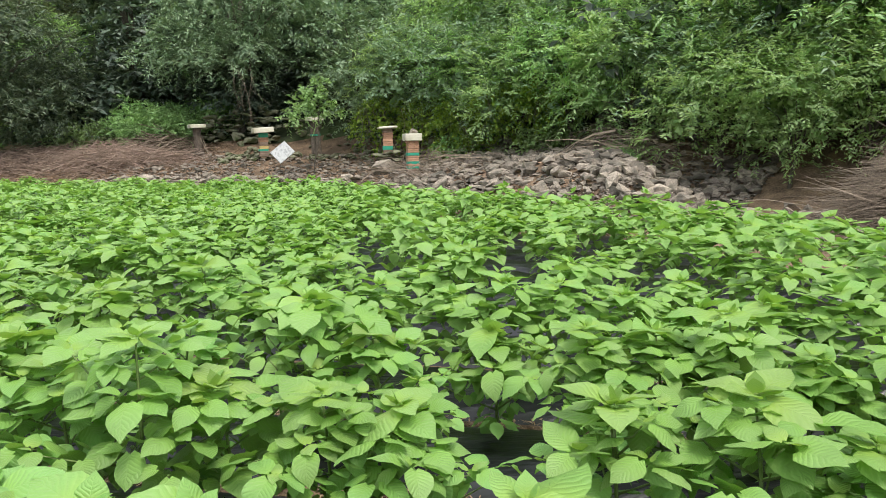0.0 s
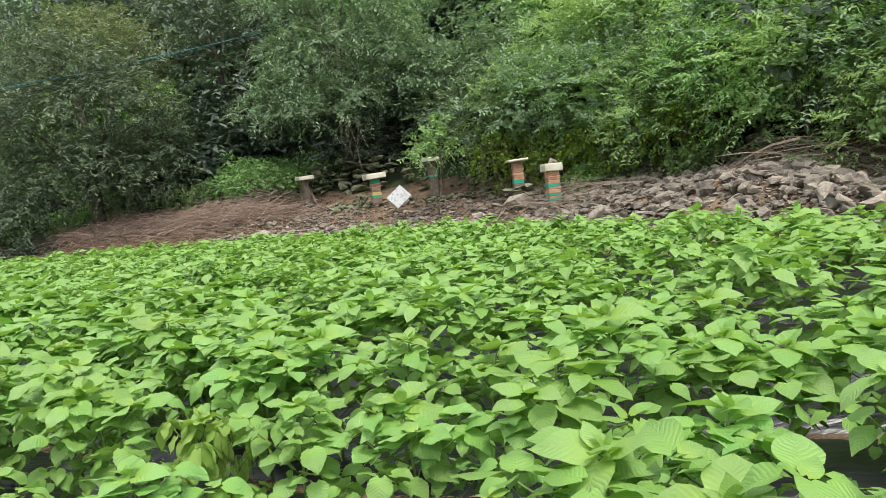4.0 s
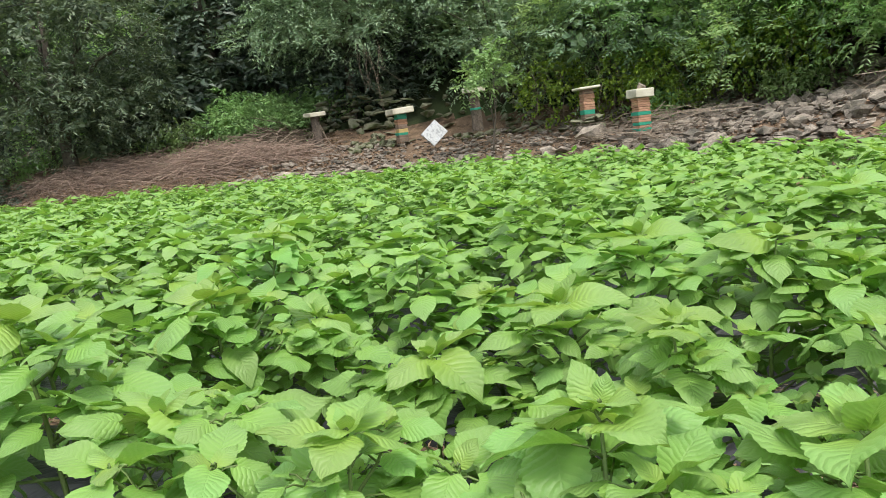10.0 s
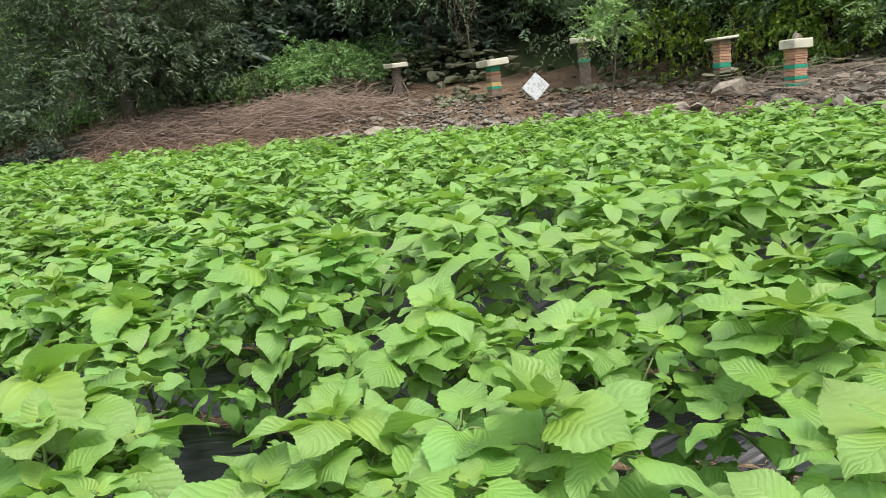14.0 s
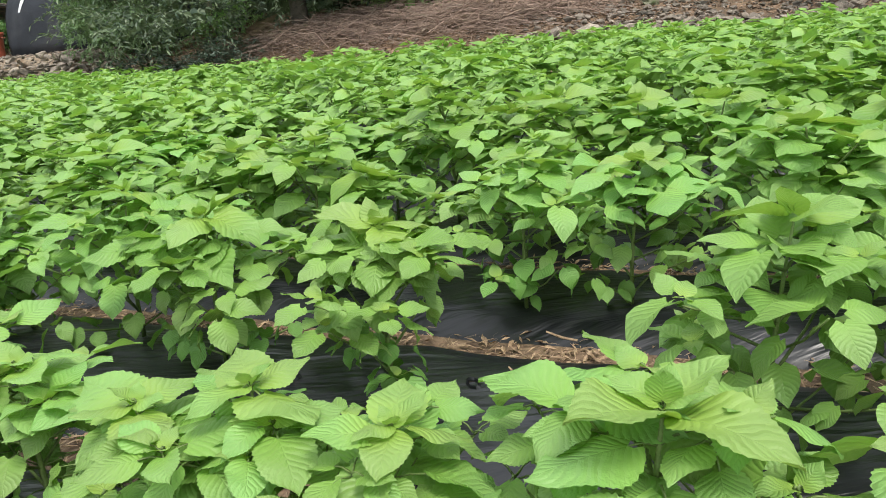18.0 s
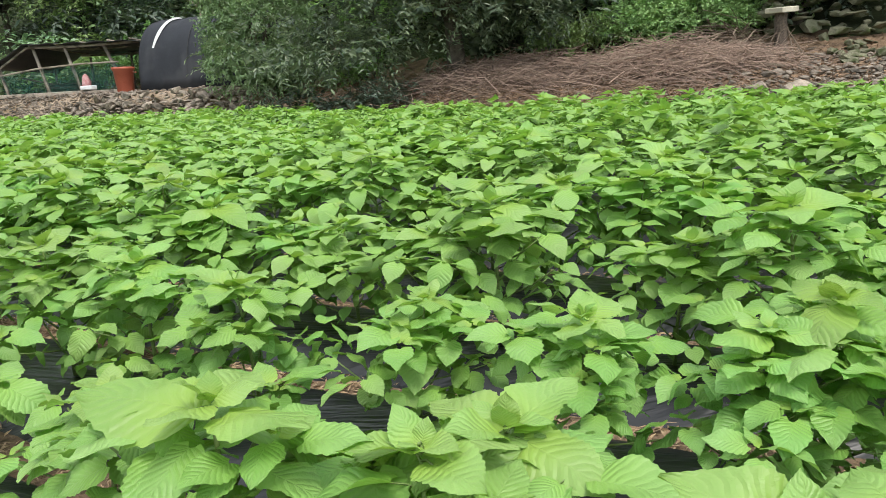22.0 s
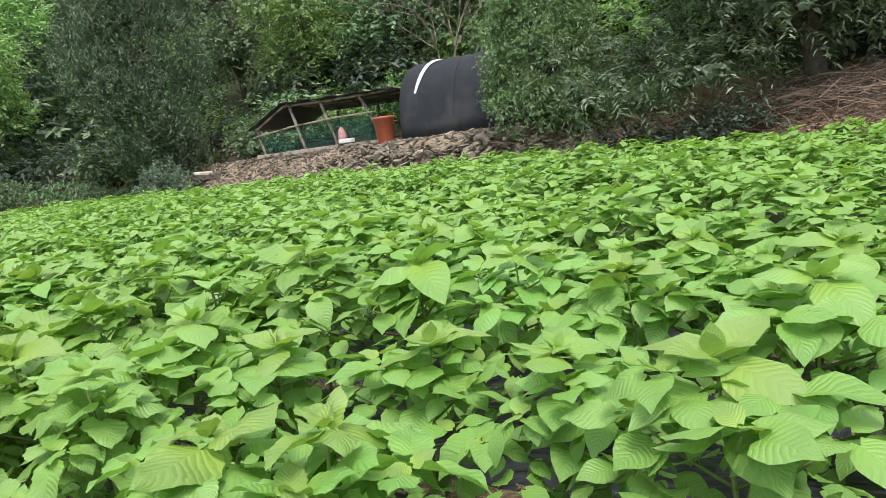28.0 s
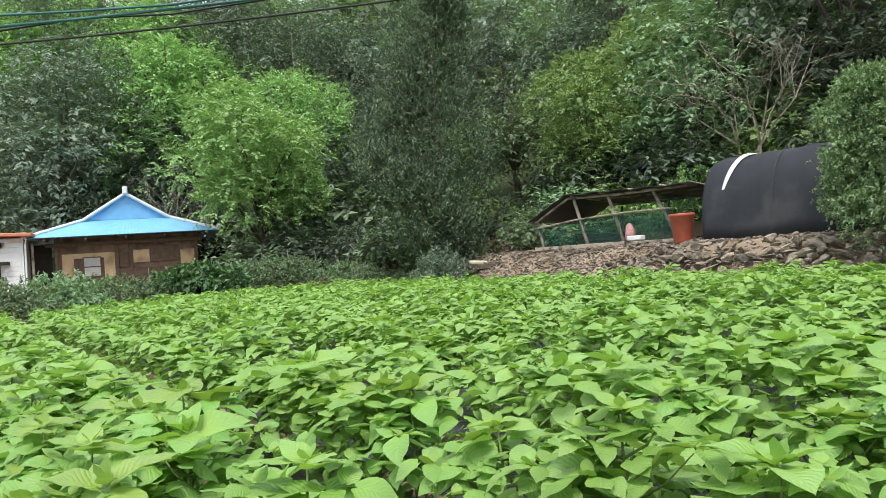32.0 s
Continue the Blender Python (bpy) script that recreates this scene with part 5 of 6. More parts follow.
def hive(x, y, z, turn, width, tiers, lid, label, tilt=0.0, cap=False):
    """A tower of wooden box tiers with tape bands, under a slab. tiers: (height, material)."""
    h = thing("beehive", pose(x, y, z, 0, 0, turn), label, "beehive", "hives on the bank")
    zz = 0.0
    courses = []
    for ht, mt in tiers:
        n = 1 if mt is M_TAPE else max(1, round(ht / 0.048))
        courses += [(ht / n, mt)] * n
    for i, (ht, mt) in enumerate(courses):
        w = width / 2 * (1.02 if mt is M_TAPE else 1.0)
        part("tape_band" if mt is M_TAPE else "box_tier", block(Acc(), -w + 0.006 * (i * 7 % 3), w - 0.005 * (i * 5 % 4), -w + 0.004 * (i % 2), w - 0.005 * (i % 3), zz, zz + ht - (0 if mt is M_TAPE else 0.004), 0.006), mt, h)
        zz += ht
    lw, lt = lid
    m = Matrix.Translation((0, 0, zz + 0.004)) @ Matrix.Rotation(radians(tilt), 4, "Y")
    part("lid", block(Acc(), -lw / 2, lw / 2, -lw / 2, lw / 2, 0.0, lt, 0.014, m), M_FOAM, h, "cream slab lid")
    if cap:
        v, f = ROCKS[3]
        part("weight_stone", Acc().add(v * 0.2 + np.array([0.02, 0.0, zz + lt + 0.05]), f), M_STONE, h)
    return h


hive(-0.95, 17.0, 0.8, 12, 0.27, ((0.16, M_BOX2), (0.055, M_TAPE), (0.05, M_BOX), (0.06, M_TAPE), (0.13, M_BOX), (0.065, M_TAPE), (0.13, M_BOX), (0.13, M_BOX)), (0.385, 0.16), "tall stacked wooden beehive with green tape bands and thick cream lid", 0, True)
hive(-1.6, 18.45, 1.25, 8, 0.25, ((0.14, M_BOX2), (0.09, M_TAPE), (0.11, M_BOX), (0.11, M_BOX), (0.11, M_BOX), (0.09, M_BOX2)), (0.46, 0.05), "slim stacked wooden beehive with one green band and thin white lid", -3)
hive(-5.5, 22.1, 1.24, 20, 0.27, ((0.16, M_BOX2), (0.06, M_TAPE), (0.1, M_OCHRE), (0.11, M_BOX2), (0.13, M_BOX), (0.13, M_TAPE)), (0.58, 0.15), "stacked wooden beehive with a tilted cream slab lid", -4)
hive(-29.9, 38.9, gz(-29.9, 38.9), 15, 0.4, ((0.2, M_BOX2), (0.2, M_BOX), (0.2, M_BOX2)), (0.5, 0.1), "brown wooden beehive among the trees")


def log_hive(x, y, z, h, r0, label, lid, band):
    t = thing("log_hive", pose(x, y, z, 2, -3, 30), label, "beehive", "hives on the bank")
    part("log", tube(Acc(), [(0, 0, 0), (0.01, 0, h * 0.4), (-0.01, 0.01, h * 0.8), (0, 0, h)], [r0 * 1.1, r0, r0 * 0.95, r0], 12), M_LOG, t)
    part("lid", block(Acc(), -lid / 2, lid / 2, -lid / 2, lid / 2, h, h + 0.11, 0.015), M_FOAM, t, "cream slab lid")
    if band:
        part("tape_band", tube(Acc(), [(0, 0, h * 0.55), (0, 0, h * 0.55 + 0.05)], [r0 * 1.05, r0 * 1.05], 12), M_TAPE, t)
    return t


log_hive(-7.75, 23.2, 1.38, 0.76, 0.125, "narrow dark log beehive under a cream slab lid", 0.46, False)
log_hive(-3.7, 20.6, 1.3, 0.9, 0.13, "tall dark log beehive with a green band and pale lid", 0.4, True)
base = thing("stone_plinth", pose(0, 0, 0), "stacked mossy stones carrying a slim beehive", "stone plinth")
stone(base, -1.62, 17.95, gz(-1.62, 17.95) + 0.16, 0.8, 4, ROUND_MESH, 8)
for i in range(7):
    stone(base, -1.62 + 0.2 * math.cos(i * 2.2), 18.4 + 0.16 * math.sin(i * 2.2), 1.16 + 0.03 * i, 0.42, 60 + i, MOSS_MESH[12:], 6)
base = thing("stone_plinth", pose(0, 0, 0), "flat stones carrying a tall beehive", "stone plinth")
for i in range(5):
    stone(base, -0.95 + 0.22 * math.cos(i * 2.2), 16.95 + 0.16 * math.sin(i * 2.2), 0.62 + 0.04 * i, 0.5, 80 + i, ROCK_MESH[12:], 5)
base = thing("stone_plinth", pose(0, 0, 0), "flat stone slab carrying a log beehive", "stone plinth")
stone(base, -7.75, 23.25, 1.36, 0.6, 93, ROCK_MESH[12:], 3)
stone(base, -7.6, 23.2, 1.25, 0.4, 95, ROCK_MESH[:12], 10)
for dx, dy, fx, fy in ((0.42, -0.3, 0.08, -0.08), (-0.5, -0.22, -0.1, -0.06), (-0.3, -0.4, -0.05, -0.1), (0.3, 0.05, 0.1, 0.0)):
    x, y = -7.75 + dx, 23.2 + dy
    lean = part("leaning_stick", tube(Acc(), [(0, 0, 0), (fx * 0.5 - dx * 0.5, fy * 0.5 - dy * 0.5, 0.3), (fx - dx, fy - dy, 0.62)], [0.016, 0.014, 0.01], 6), M_TWIG)
    lean.matrix_world = pose(x, y, gz(x, y))
    tagged(lean, "grey stick leaning on a log beehive", "stick", "leaning sticks")
m = pose(-4.72, 21.0, 1.36, 68, 0, 14) @ Matrix.Rotation(radians(40), 4, "Z")
board = part("white_board", block(Acc(), -0.27, 0.27, -0.215, 0.215, -0.02, 0.02, 0.006, None), M_BOARD)
board.matrix_world = m
tagged(board, "speckled white board leaning on one corner", "board")

# small plants on the bank
sap = make_tree("maple_sapling", 64, [((0, 0, 1.75), (0.5, 0.42, 0.24)), ((0.38, 0, 1.55), (0.36, 0.3, 0.2)), ((-0.42, 0.05, 1.5), (0.36, 0.3, 0.18)), ((0.08, 0, 2.1), (0.3, 0.28, 0.22)), ((0.3, 0, 2.3), (0.16, 0.16, 0.14))], M_BRIGHTLEAF, "bright green sapling growing in front of a log hive", "tree", "", 0.018, twigs=105, leaflets=11, leaf=0.11, slim=0.42, spray=0.28, droop=0.3)
place(sap, -3.58, 19.15, 30, 1.0, True)
place(under, 3.1, 14.3, 10, 0.32)
vine = thing("climbing_vine", pose(0, 0, 0), "yellow-green vine hanging over the stone wall", "vine")
vb = [((0.3, 18.6, 1.9), (0.8, 0.5, 0.7)), ((-0.6, 19.2, 1.9), (0.7, 0.4, 0.7)), ((1.3, 17.6, 2.2), (0.8, 0.5, 0.7)), ((2.2, 17.0, 2.4), (0.8, 0.6, 0.6)), ((-1.9, 20.3, 2.0), (0.8, 0.5, 0.7)), ((0.2, 18.4, 1.4), (0.5, 0.3, 0.5))]
tagged(part("leaves", crown(51, vb, 1300, 7, 0.08, 0.7, 0.18, 0.5, False, 0.4), M_IVY, vine), kind="stuff")
acc = Acc()
for i in range(40):
    c = vb[i % 6][0]
    a = random.Random(i)
    p = Vector((c[0] + a.uniform(-0.7, 0.7), c[1] + a.uniform(-0.4, 0.1), c[2] + 0.5))
    tube(acc, [tuple(p), (p.x + 0.1, p.y - 0.15, p.z - 0.4), (p.x + a.uniform(-0.2, 0.2), p.y - 0.1, p.z - 1.0)], [0.006, 0.005, 0.003], 3)
tagged(part("hanging_shoot", acc, M_TWIG, vine), kind="stuff")
# bare hanging shoots on the feathery tree
acc = Acc()
for i in range(11):
    a = random.Random(70 + i)
    p = Vector((-6.1 + a.uniform(-0.35, 0.35), 22.6 + a.uniform(-0.2, 0.2), 3.6 + a.uniform(0, 0.3)))
    tube(acc, [tuple(p), (p.x + a.uniform(-0.15, 0.2), p.y, p.z - 0.5), (p.x + a.uniform(-0.4, 0.5), p.y, p.z - a.uniform(0.9, 1.5))], [0.0045, 0.004, 0.0025], 4)
tagged(part("bare_shoots", acc, M_TWIG), "bundle of pale bare shoots hanging from a branch", "dead branch", kind="stuff")

# ---- shed, tunnel, tub on the terrace ----
M_WOOD = mat("grey_weathered_wood", (0.26, 0.225, 0.185), (0.46, 0.4, 0.33), 12, 0.9, 0.5, 5, 0.15, c3=(0.14, 0.12, 0.1))
M_TARP = mat("black_tarpaulin", (0.02, 0.021, 0.023), (0.045, 0.046, 0.05), 4, 0.6, 0.5, 8, 0.05)
M_CLOTH = mat("black_shade_cloth", (0.019, 0.022, 0.029), (0.034, 0.038, 0.048), 1.6, 0.85, 0.45, 30, 0.04, c3=(0.05, 0.052, 0.06), patch=0.6)
M_WHITE = mat("white_film", (0.62, 0.63, 0.65), (0.78, 0.79, 0.8), 6, 0.5, 0.2, 5, 0.03)
M_TUB = mat("terracotta_plastic", (0.36, 0.085, 0.05), (0.44, 0.12, 0.07), 5, 0.45, 0.1, 6, 0.03)
M_RED = mat("red_sack", (0.35, 0.08, 0.09), (0.6, 0.4, 0.4), 9, 0.7, 0.5, 5, 0.1)
M_NET = bpy.data.materials.new("green_net")
M_NET.use_nodes = True
nb = M_NET.node_tree.nodes["Principled BSDF"]
nb.inputs["Base Color"].default_value = (0.006, 0.065, 0.052, 1)
nb.inputs["Roughness"].default_value = 0.7
nb.inputs["Alpha"].default_value = 0.42

shed = thing("lean_to_shed", pose(-27.8, 30.0, 1.45, 0, 0, -9), "open pole shed with a black tarpaulin roof and green netting", "shed")
POSTS = ((-2.3, -0.3, -0.3, 1.0), (-0.62, -0.3, -0.46, 1.42), (0.65, -0.3, -0.5, 1.42), (2.35, -0.3, -0.72, 1.4))
for x, y, lean, h in POSTS:
    part("post", tube(Acc(), [(x, y, -0.12), (x + lean * 0.5, y, h * 0.5), (x + lean, y + 0.03, h)], [0.06, 0.055, 0.045], 8), M_WOOD, shed, smooth=True)
for x, h in ((-2.5, 1.0), (-0.9, 1.2), (0.8, 1.25), (2.3, 1.2)):
    part("post", tube(Acc(), [(x, 2.1, -0.12), (x, 2.1, h)], [0.045, 0.04], 8), M_WOOD, shed, smooth=True)
for y, z0, z1 in ((-0.34, 1.46, 1.4), (0.9, 1.46, 1.38), (2.15, 1.28, 1.24)):
    part("beam", tube(Acc(), [(-1.3, y, z0), (0.5, y, (z0 + z1) / 2 - 0.03), (3.0, y, z1)], [0.04, 0.045, 0.04], 6), M_WOOD, shed, smooth=True)
for x in (-1.0, 0.0, 1.0, 2.0, 2.8):
    part("rafter", tube(Acc(), [(x, -0.5, 1.5), (x, 2.3, 1.3)], [0.03, 0.028], 5), M_WOOD, shed, smooth=True)
part("beam", tube(Acc(), [(-2.5, -0.4, 0.83), (-1.2, -0.4, 1.46)], [0.035, 0.035], 6), M_WOOD, shed)
part("brace", tube(Acc(), [(-2.0, 0.0, 0.55), (-0.9, 1.6, 0.05)], [0.03, 0.03], 6), M_WOOD, shed)
part("rail", tube(Acc(), [(-2.6, -0.36, 0.62), (-1.0, -0.38, 0.78), (0.8, -0.38, 0.85), (2.2, -0.36, 0.84)], [0.025, 0.028, 0.028, 0.025], 6), M_WOOD, shed)
part("sill_board", block(Acc(), -2.6, 0.7, -0.45, -0.28, -0.1, 0.02, 0.01), M_WOOD, shed)
part("sill_board", block(Acc(), 0.75, 2.4, -0.42, -0.3, -0.1, 0.0, 0.01), M_WOOD, shed)


def sheet(acc, f, nu, nv):
    """A surface f(u, v) on a grid."""
    u, v = np.meshgrid(np.linspace(0, 1, nu), np.linspace(0, 1, nv))
    p = np.stack(f(u, v), -1).reshape(-1, 3)
    a, b = np.meshgrid(np.arange(nu - 1), np.arange(nv - 1))
    q = (b * nu + a).ravel()
    acc.add(p, np.stack([q, q + 1, q + nu + 1, q + nu], -1))
    return acc


def thick(acc, name, material, parent, depth, smooth=True):
    ob = part(name, acc, material, parent, smooth=smooth)
    so = ob.modifiers.new("thickness", "SOLIDIFY")
    so.thickness = depth
    return ob


thick(sheet(Acc(), lambda u, v: (-1.25 + 4.3 * u, -0.6 + 3.1 * v, 1.56 - 0.12 * u - 0.22 * v + 0.02 * np.sin(u * 30 + v * 3) + 0.015 * np.sin(v * 17)), 30, 14), "roof_sheet", M_TARP, shed, 0.015)
thick(sheet(Acc(), lambda u, v: (-2.75 + 1.52 * u, -0.55 + 3.0 * v, 0.86 + 0.7 * u - 0.1 * v + 0.015 * np.sin(u * 20 + v * 5)), 12, 12), "roof_sheet", M_TARP, shed, 0.015)
for x0, x1, z1, z2 in ((-2.5, -0.8, 0.62, 0.8), (-0.8, 0.55, 0.8, 0.85), (0.55, 2.2, 0.85, 0.84)):
    part("netting", sheet(Acc(), lambda u, v: (x0 + (x1 - x0) * u, -0.34 + 0.03 * np.sin(u * 9 + v * 4), -0.05 + (z1 + (z2 - z1) * u + 0.05) * v), 14, 7), M_NET, shed, smooth=True)
part("netting", sheet(Acc(), lambda u, v: (1.9 + 0 * u, -0.3 + 2.4 * u, 0.0 + 1.25 * v), 8, 5), M_NET, shed, smooth=True)
part("netting", sheet(Acc(), lambda u, v: (-2.4 + 4.6 * u, 2.1 + 0 * u, 0.0 + 0.9 * v), 14, 5), M_NET, shed, smooth=True)
sack = thing("sack", pose(-27.0, 29.5, 1.48, 0, 0, 20), "red and white printed sack inside the shed", "sack")
part("bag", tube(Acc(), [(0, 0, 0.0), (0.0, 0.0, 0.04), (0.03, 0, 0.25), (0.0, 0, 0.42), (0.02, 0, 0.5)], [0.12, 0.16, 0.15, 0.1, 0.03], 9), M_RED, sack, smooth=True)
crate = part("white_crate", block(Acc(), -0.22, 0.22, -0.13, 0.13, 0, 0.13, 0.02), M_WHITE)
crate.matrix_world = pose(-26.6, 28.95, 1.47, 0, 0, -9)
tagged(crate, "small white box on the ground by the netting", "box")
tub = thing("plastic_tub", pose(-25.1, 28.45, 1.3), "large terracotta-red plastic tub on the terrace", "tub")
prof = [(0.0, 0.0), (0.225, 0.0), (0.24, 0.03), (0.3, 0.68), (0.335, 0.7), (0.335, 0.77), (0.31, 0.775), (0.28, 0.7), (0.225, 0.06), (0.0, 0.05)]
ang = np.linspace(0, 2 * np.pi, 33)
part("shell", Acc().add(np.array([(rr * math.cos(a), rr * math.sin(a), z) for rr, z in prof for a in ang]), np.array([(i * 33 + k, i * 33 + k + 1, (i + 1) * 33 + k + 1, (i + 1) * 33 + k) for i in range(9) for k in range(32)])), M_TUB, tub, smooth=True)
part("handle", tube(Acc(), [(0.33, -0.08, 0.62), (0.38, -0.05, 0.6), (0.38, 0.05, 0.6), (0.33, 0.08, 0.62)], [0.012] * 4, 6), M_TUB, tub)

# arched tunnel under black shade cloth
tunnel = thing("tunnel_shelter", pose(-24.55, 28.3, 1.32, 0, 0, -17), "arched tunnel shelter covered with black shade cloth", "shelter")
TW, TH, TL = 2.6, 2.12, 5.2


def arch(u, v, out=0.0):
    th = np.pi * v
    sag = 0.025 * np.abs(np.sin(u * np.pi * 5.2)) - 0.02 + 0.012 * np.sin(u * 60 + v * 11)
    c, s = np.cos(th), np.sin(th)
    return TL * u, TW / 2 - (TW / 2 + out + sag) * np.sign(c) * np.abs(c) ** 0.78, (TH + out + sag) * s ** 0.82


thick(sheet(Acc(), arch, 60, 30), "cover", M_CLOTH, tunnel, 0.008)
part("end_cover", sheet(Acc(), lambda u, v: (-0.05 * np.sin(np.pi * u) + 0.0 * v, TW / 2 - (TW / 2 - 0.01) * (1 - 2 * u), (TH - 0.02) * np.clip(1 - np.abs(1 - 2 * u) ** 1.9, 0, 1) ** 0.5 * v), 25, 8), M_CLOTH, tunnel, smooth=True)
part("end_cover", sheet(Acc(), lambda u, v: (TL + 0.0 * v, TW / 2 - (TW / 2 - 0.01) * (1 - 2 * u), (TH - 0.02) * np.clip(1 - np.abs(1 - 2 * u) ** 1.9, 0, 1) ** 0.5 * v), 25, 8), M_CLOTH, tunnel, smooth=True)
for u in (0.02, 0.25, 0.5, 0.75, 0.98):
    th = np.linspace(0.02, 0.98, 20)
    x, y, z = arch(np.full(20, u), th, -0.035)
    part("hoop", tube(Acc(), list(zip(x, y, z)), [0.014] * 20, 6), M_WOOD, tunnel)
part("white_strip", sheet(Acc(), lambda u, v: arch(0.115 + 0.055 * v + (u - 0.5) * (0.012 + 0.04 * v), 0.17 + 0.3 * v, 0.03), 4, 14), M_WHITE, tunnel, "torn white plastic strip", smooth=True)
part("seam", sheet(Acc(), lambda u, v: arch(0.36 + (u - 0.5) * 0.006, 0.05 + 0.5 * v, 0.028), 3, 20), M_TARP, tunnel)
skid = part("white_slab", block(Acc(), -0.3, 0.3, -0.18, 0.18, 0, 0.12, 0.03), M_FOAM)
skid.matrix_world = pose(-32.9, 30.25, gz(-32.7, 30.3) + 0.165, 0, 4, 10)
tagged(skid, "pale slab lying on dark boards", "slab")
foot = gz(-32.7, 30.3)
planks = thing("plank_stack", pose(-32.7, 30.3, foot, 0, 0, 12), "dark old boards stacked on the bank under a pale slab", "planks")
rise = 0.04
for i in range(4):
    part("plank", block(Acc(), -0.95 + 0.1 * (i % 2), 1.0 - 0.15 * i, -0.3 + 0.03 * i, 0.3 - 0.02 * i, rise * i, rise * (i + 1) - 0.004, 0.008), M_LOG, planks)
bush = make_tree("grey_green_bush", 61, [((0, 0, 0.5), (0.7, 0.7, 0.6)), ((0.5, 0.2, 0.4), (0.5, 0.5, 0.45)), ((-0.45, 0.1, 0.4), (0.5, 0.5, 0.4)), ((0, 0, 0.9), (0.45, 0.45, 0.4))], M_GREY_LEAF, "round grey-green bush at the end of the crop", "bush", "garden bushes", 0.03, twigs=700, leaflets=8, leaf=0.09, slim=0.4, spray=0.16, droop=0.1, pairs=False)
place(bush, -33.9, 29.4, 0, 1.25, True)

# bare grey tree on the slope
def bough(acc, p, d, length, rad, left, r):
    """A bare bough and its finer boughs."""
    mid = p + d * length * 0.5 + Vector((r.gauss(0, 0.05), r.gauss(0, 0.05), 0.04)) * length
    end = p + d * length
    tube(acc, [tuple(p), tuple(mid), tuple(end)], [rad, rad * 0.8, rad * 0.6], 4)
    if left:
        for q in range(3):
            at = (mid, end, end)[q] if left < 4 else end
            turn = (d + Vector((r.gauss(0, 0.55), r.gauss(0, 0.55), r.gauss(0.05, 0.35)))).normalized()
            bough(acc, at, turn, length * r.uniform(0.6, 0.85), rad * 0.55, left - 1, r)


acc = Acc()
r = random.Random(5)
for _ in range(3):
    bough(acc, Vector((r.uniform(-0.2, 0.2), r.uniform(-0.2, 0.2), -0.2)), Vector((r.gauss(0, 0.22), r.gauss(0, 0.22), 1)).normalized(), 2.2, 0.06, 4, r)
bare = part("bare_tree", acc, M_WOOD)
bare.matrix_world = pose(-24.7, 34.9, gz(-24.7, 34.9) - 0.15)
tagged(bare, "leafless grey-brown tree among green woods", "tree", "leafless trees")
copy_thing(bare, pose(-54.2, 32.3, gz(-54.2, 32.3) - 0.2, 0, 0, 70) @ Matrix.Scale(1.1, 4))

bag = part("white_sack", tube(Acc(), [(0, 0, 0), (0, 0, 0.05), (0.04, 0, 0.3), (0.02, 0, 0.45)], [0.2, 0.26, 0.2, 0.05], 10), M_WHITE, smooth=True)
bag.matrix_world = pose(-29.3, 39.0, gz(-29.3, 39.0))
tagged(bag, "white sack beside a beehive among the trees", "sack")

junk = thing("plank_stack", pose(-28.3, 30.9, 1.47, 0, 0, 12), "dark old boards stacked inside the shed", "planks")
for i in range(5):
    part("plank", block(Acc(), -0.9, 0.8, -0.2 + 0.1 * (i % 2), 0.1 + 0.1 * (i % 2), 0.06 * i, 0.06 * i + 0.055, 0.008), M_LOG, junk)

# ---- house and garden ----
M_BLUE = mat("blue_roof_sheet", (0.15, 0.39, 0.66), (0.2, 0.47, 0.74), 3, 0.4, 0.1, 6, 0.03)
M_RIDGE = mat("white_ridge_cap", (0.6, 0.64, 0.68), (0.75, 0.78, 0.8), 5, 0.5, 0.1, 5, 0.03)
M_CLAY = mat("ochre_clay_wall", (0.46, 0.33, 0.19), (0.6, 0.45, 0.28), 5, 0.95, 0.4, 7, 0.04, c3=(0.3, 0.21, 0.13))
M_FRONT = mat("brown_weathered_boards", (0.13, 0.085, 0.055), (0.24, 0.16, 0.11), 6, 0.9, 0.4, 6, 0.06, c3=(0.09, 0.06, 0.045))
M_OLDWOOD = mat("dark_brown_boards", (0.07, 0.045, 0.03), (0.15, 0.1, 0.07), 8, 0.8, 0.4, 6, 0.1)
M_PAPER = mat("pale_window_paper", (0.36, 0.36, 0.35), (0.5, 0.5, 0.48), 6, 0.8, 0.05, 5, 0.03)
M_SIDING = mat("white_siding", (0.62, 0.64, 0.66), (0.74, 0.75, 0.77), 4, 0.6, 0.1, 6, 0.03)
M_EAVE = mat("orange_roof_edge", (0.45, 0.16, 0.09), (0.55, 0.22, 0.13), 5, 0.6, 0.2, 5, 0.05)
# near-black for the outbuilding's dark parts and for painted shade in the porch
M_DARK = mat("dark_parts_and_porch_shade", (0.015, 0.013, 0.011), (0.04, 0.034, 0.028), 6, 0.9, 0.3, 5, 0.05)

HX, HY, HZ = -49.95, 27.2, 1.25
house = thing("farmhouse", pose(HX, HY, HZ, 0, 0, 58), "old clay and timber farmhouse with a blue metal hip roof", "house")
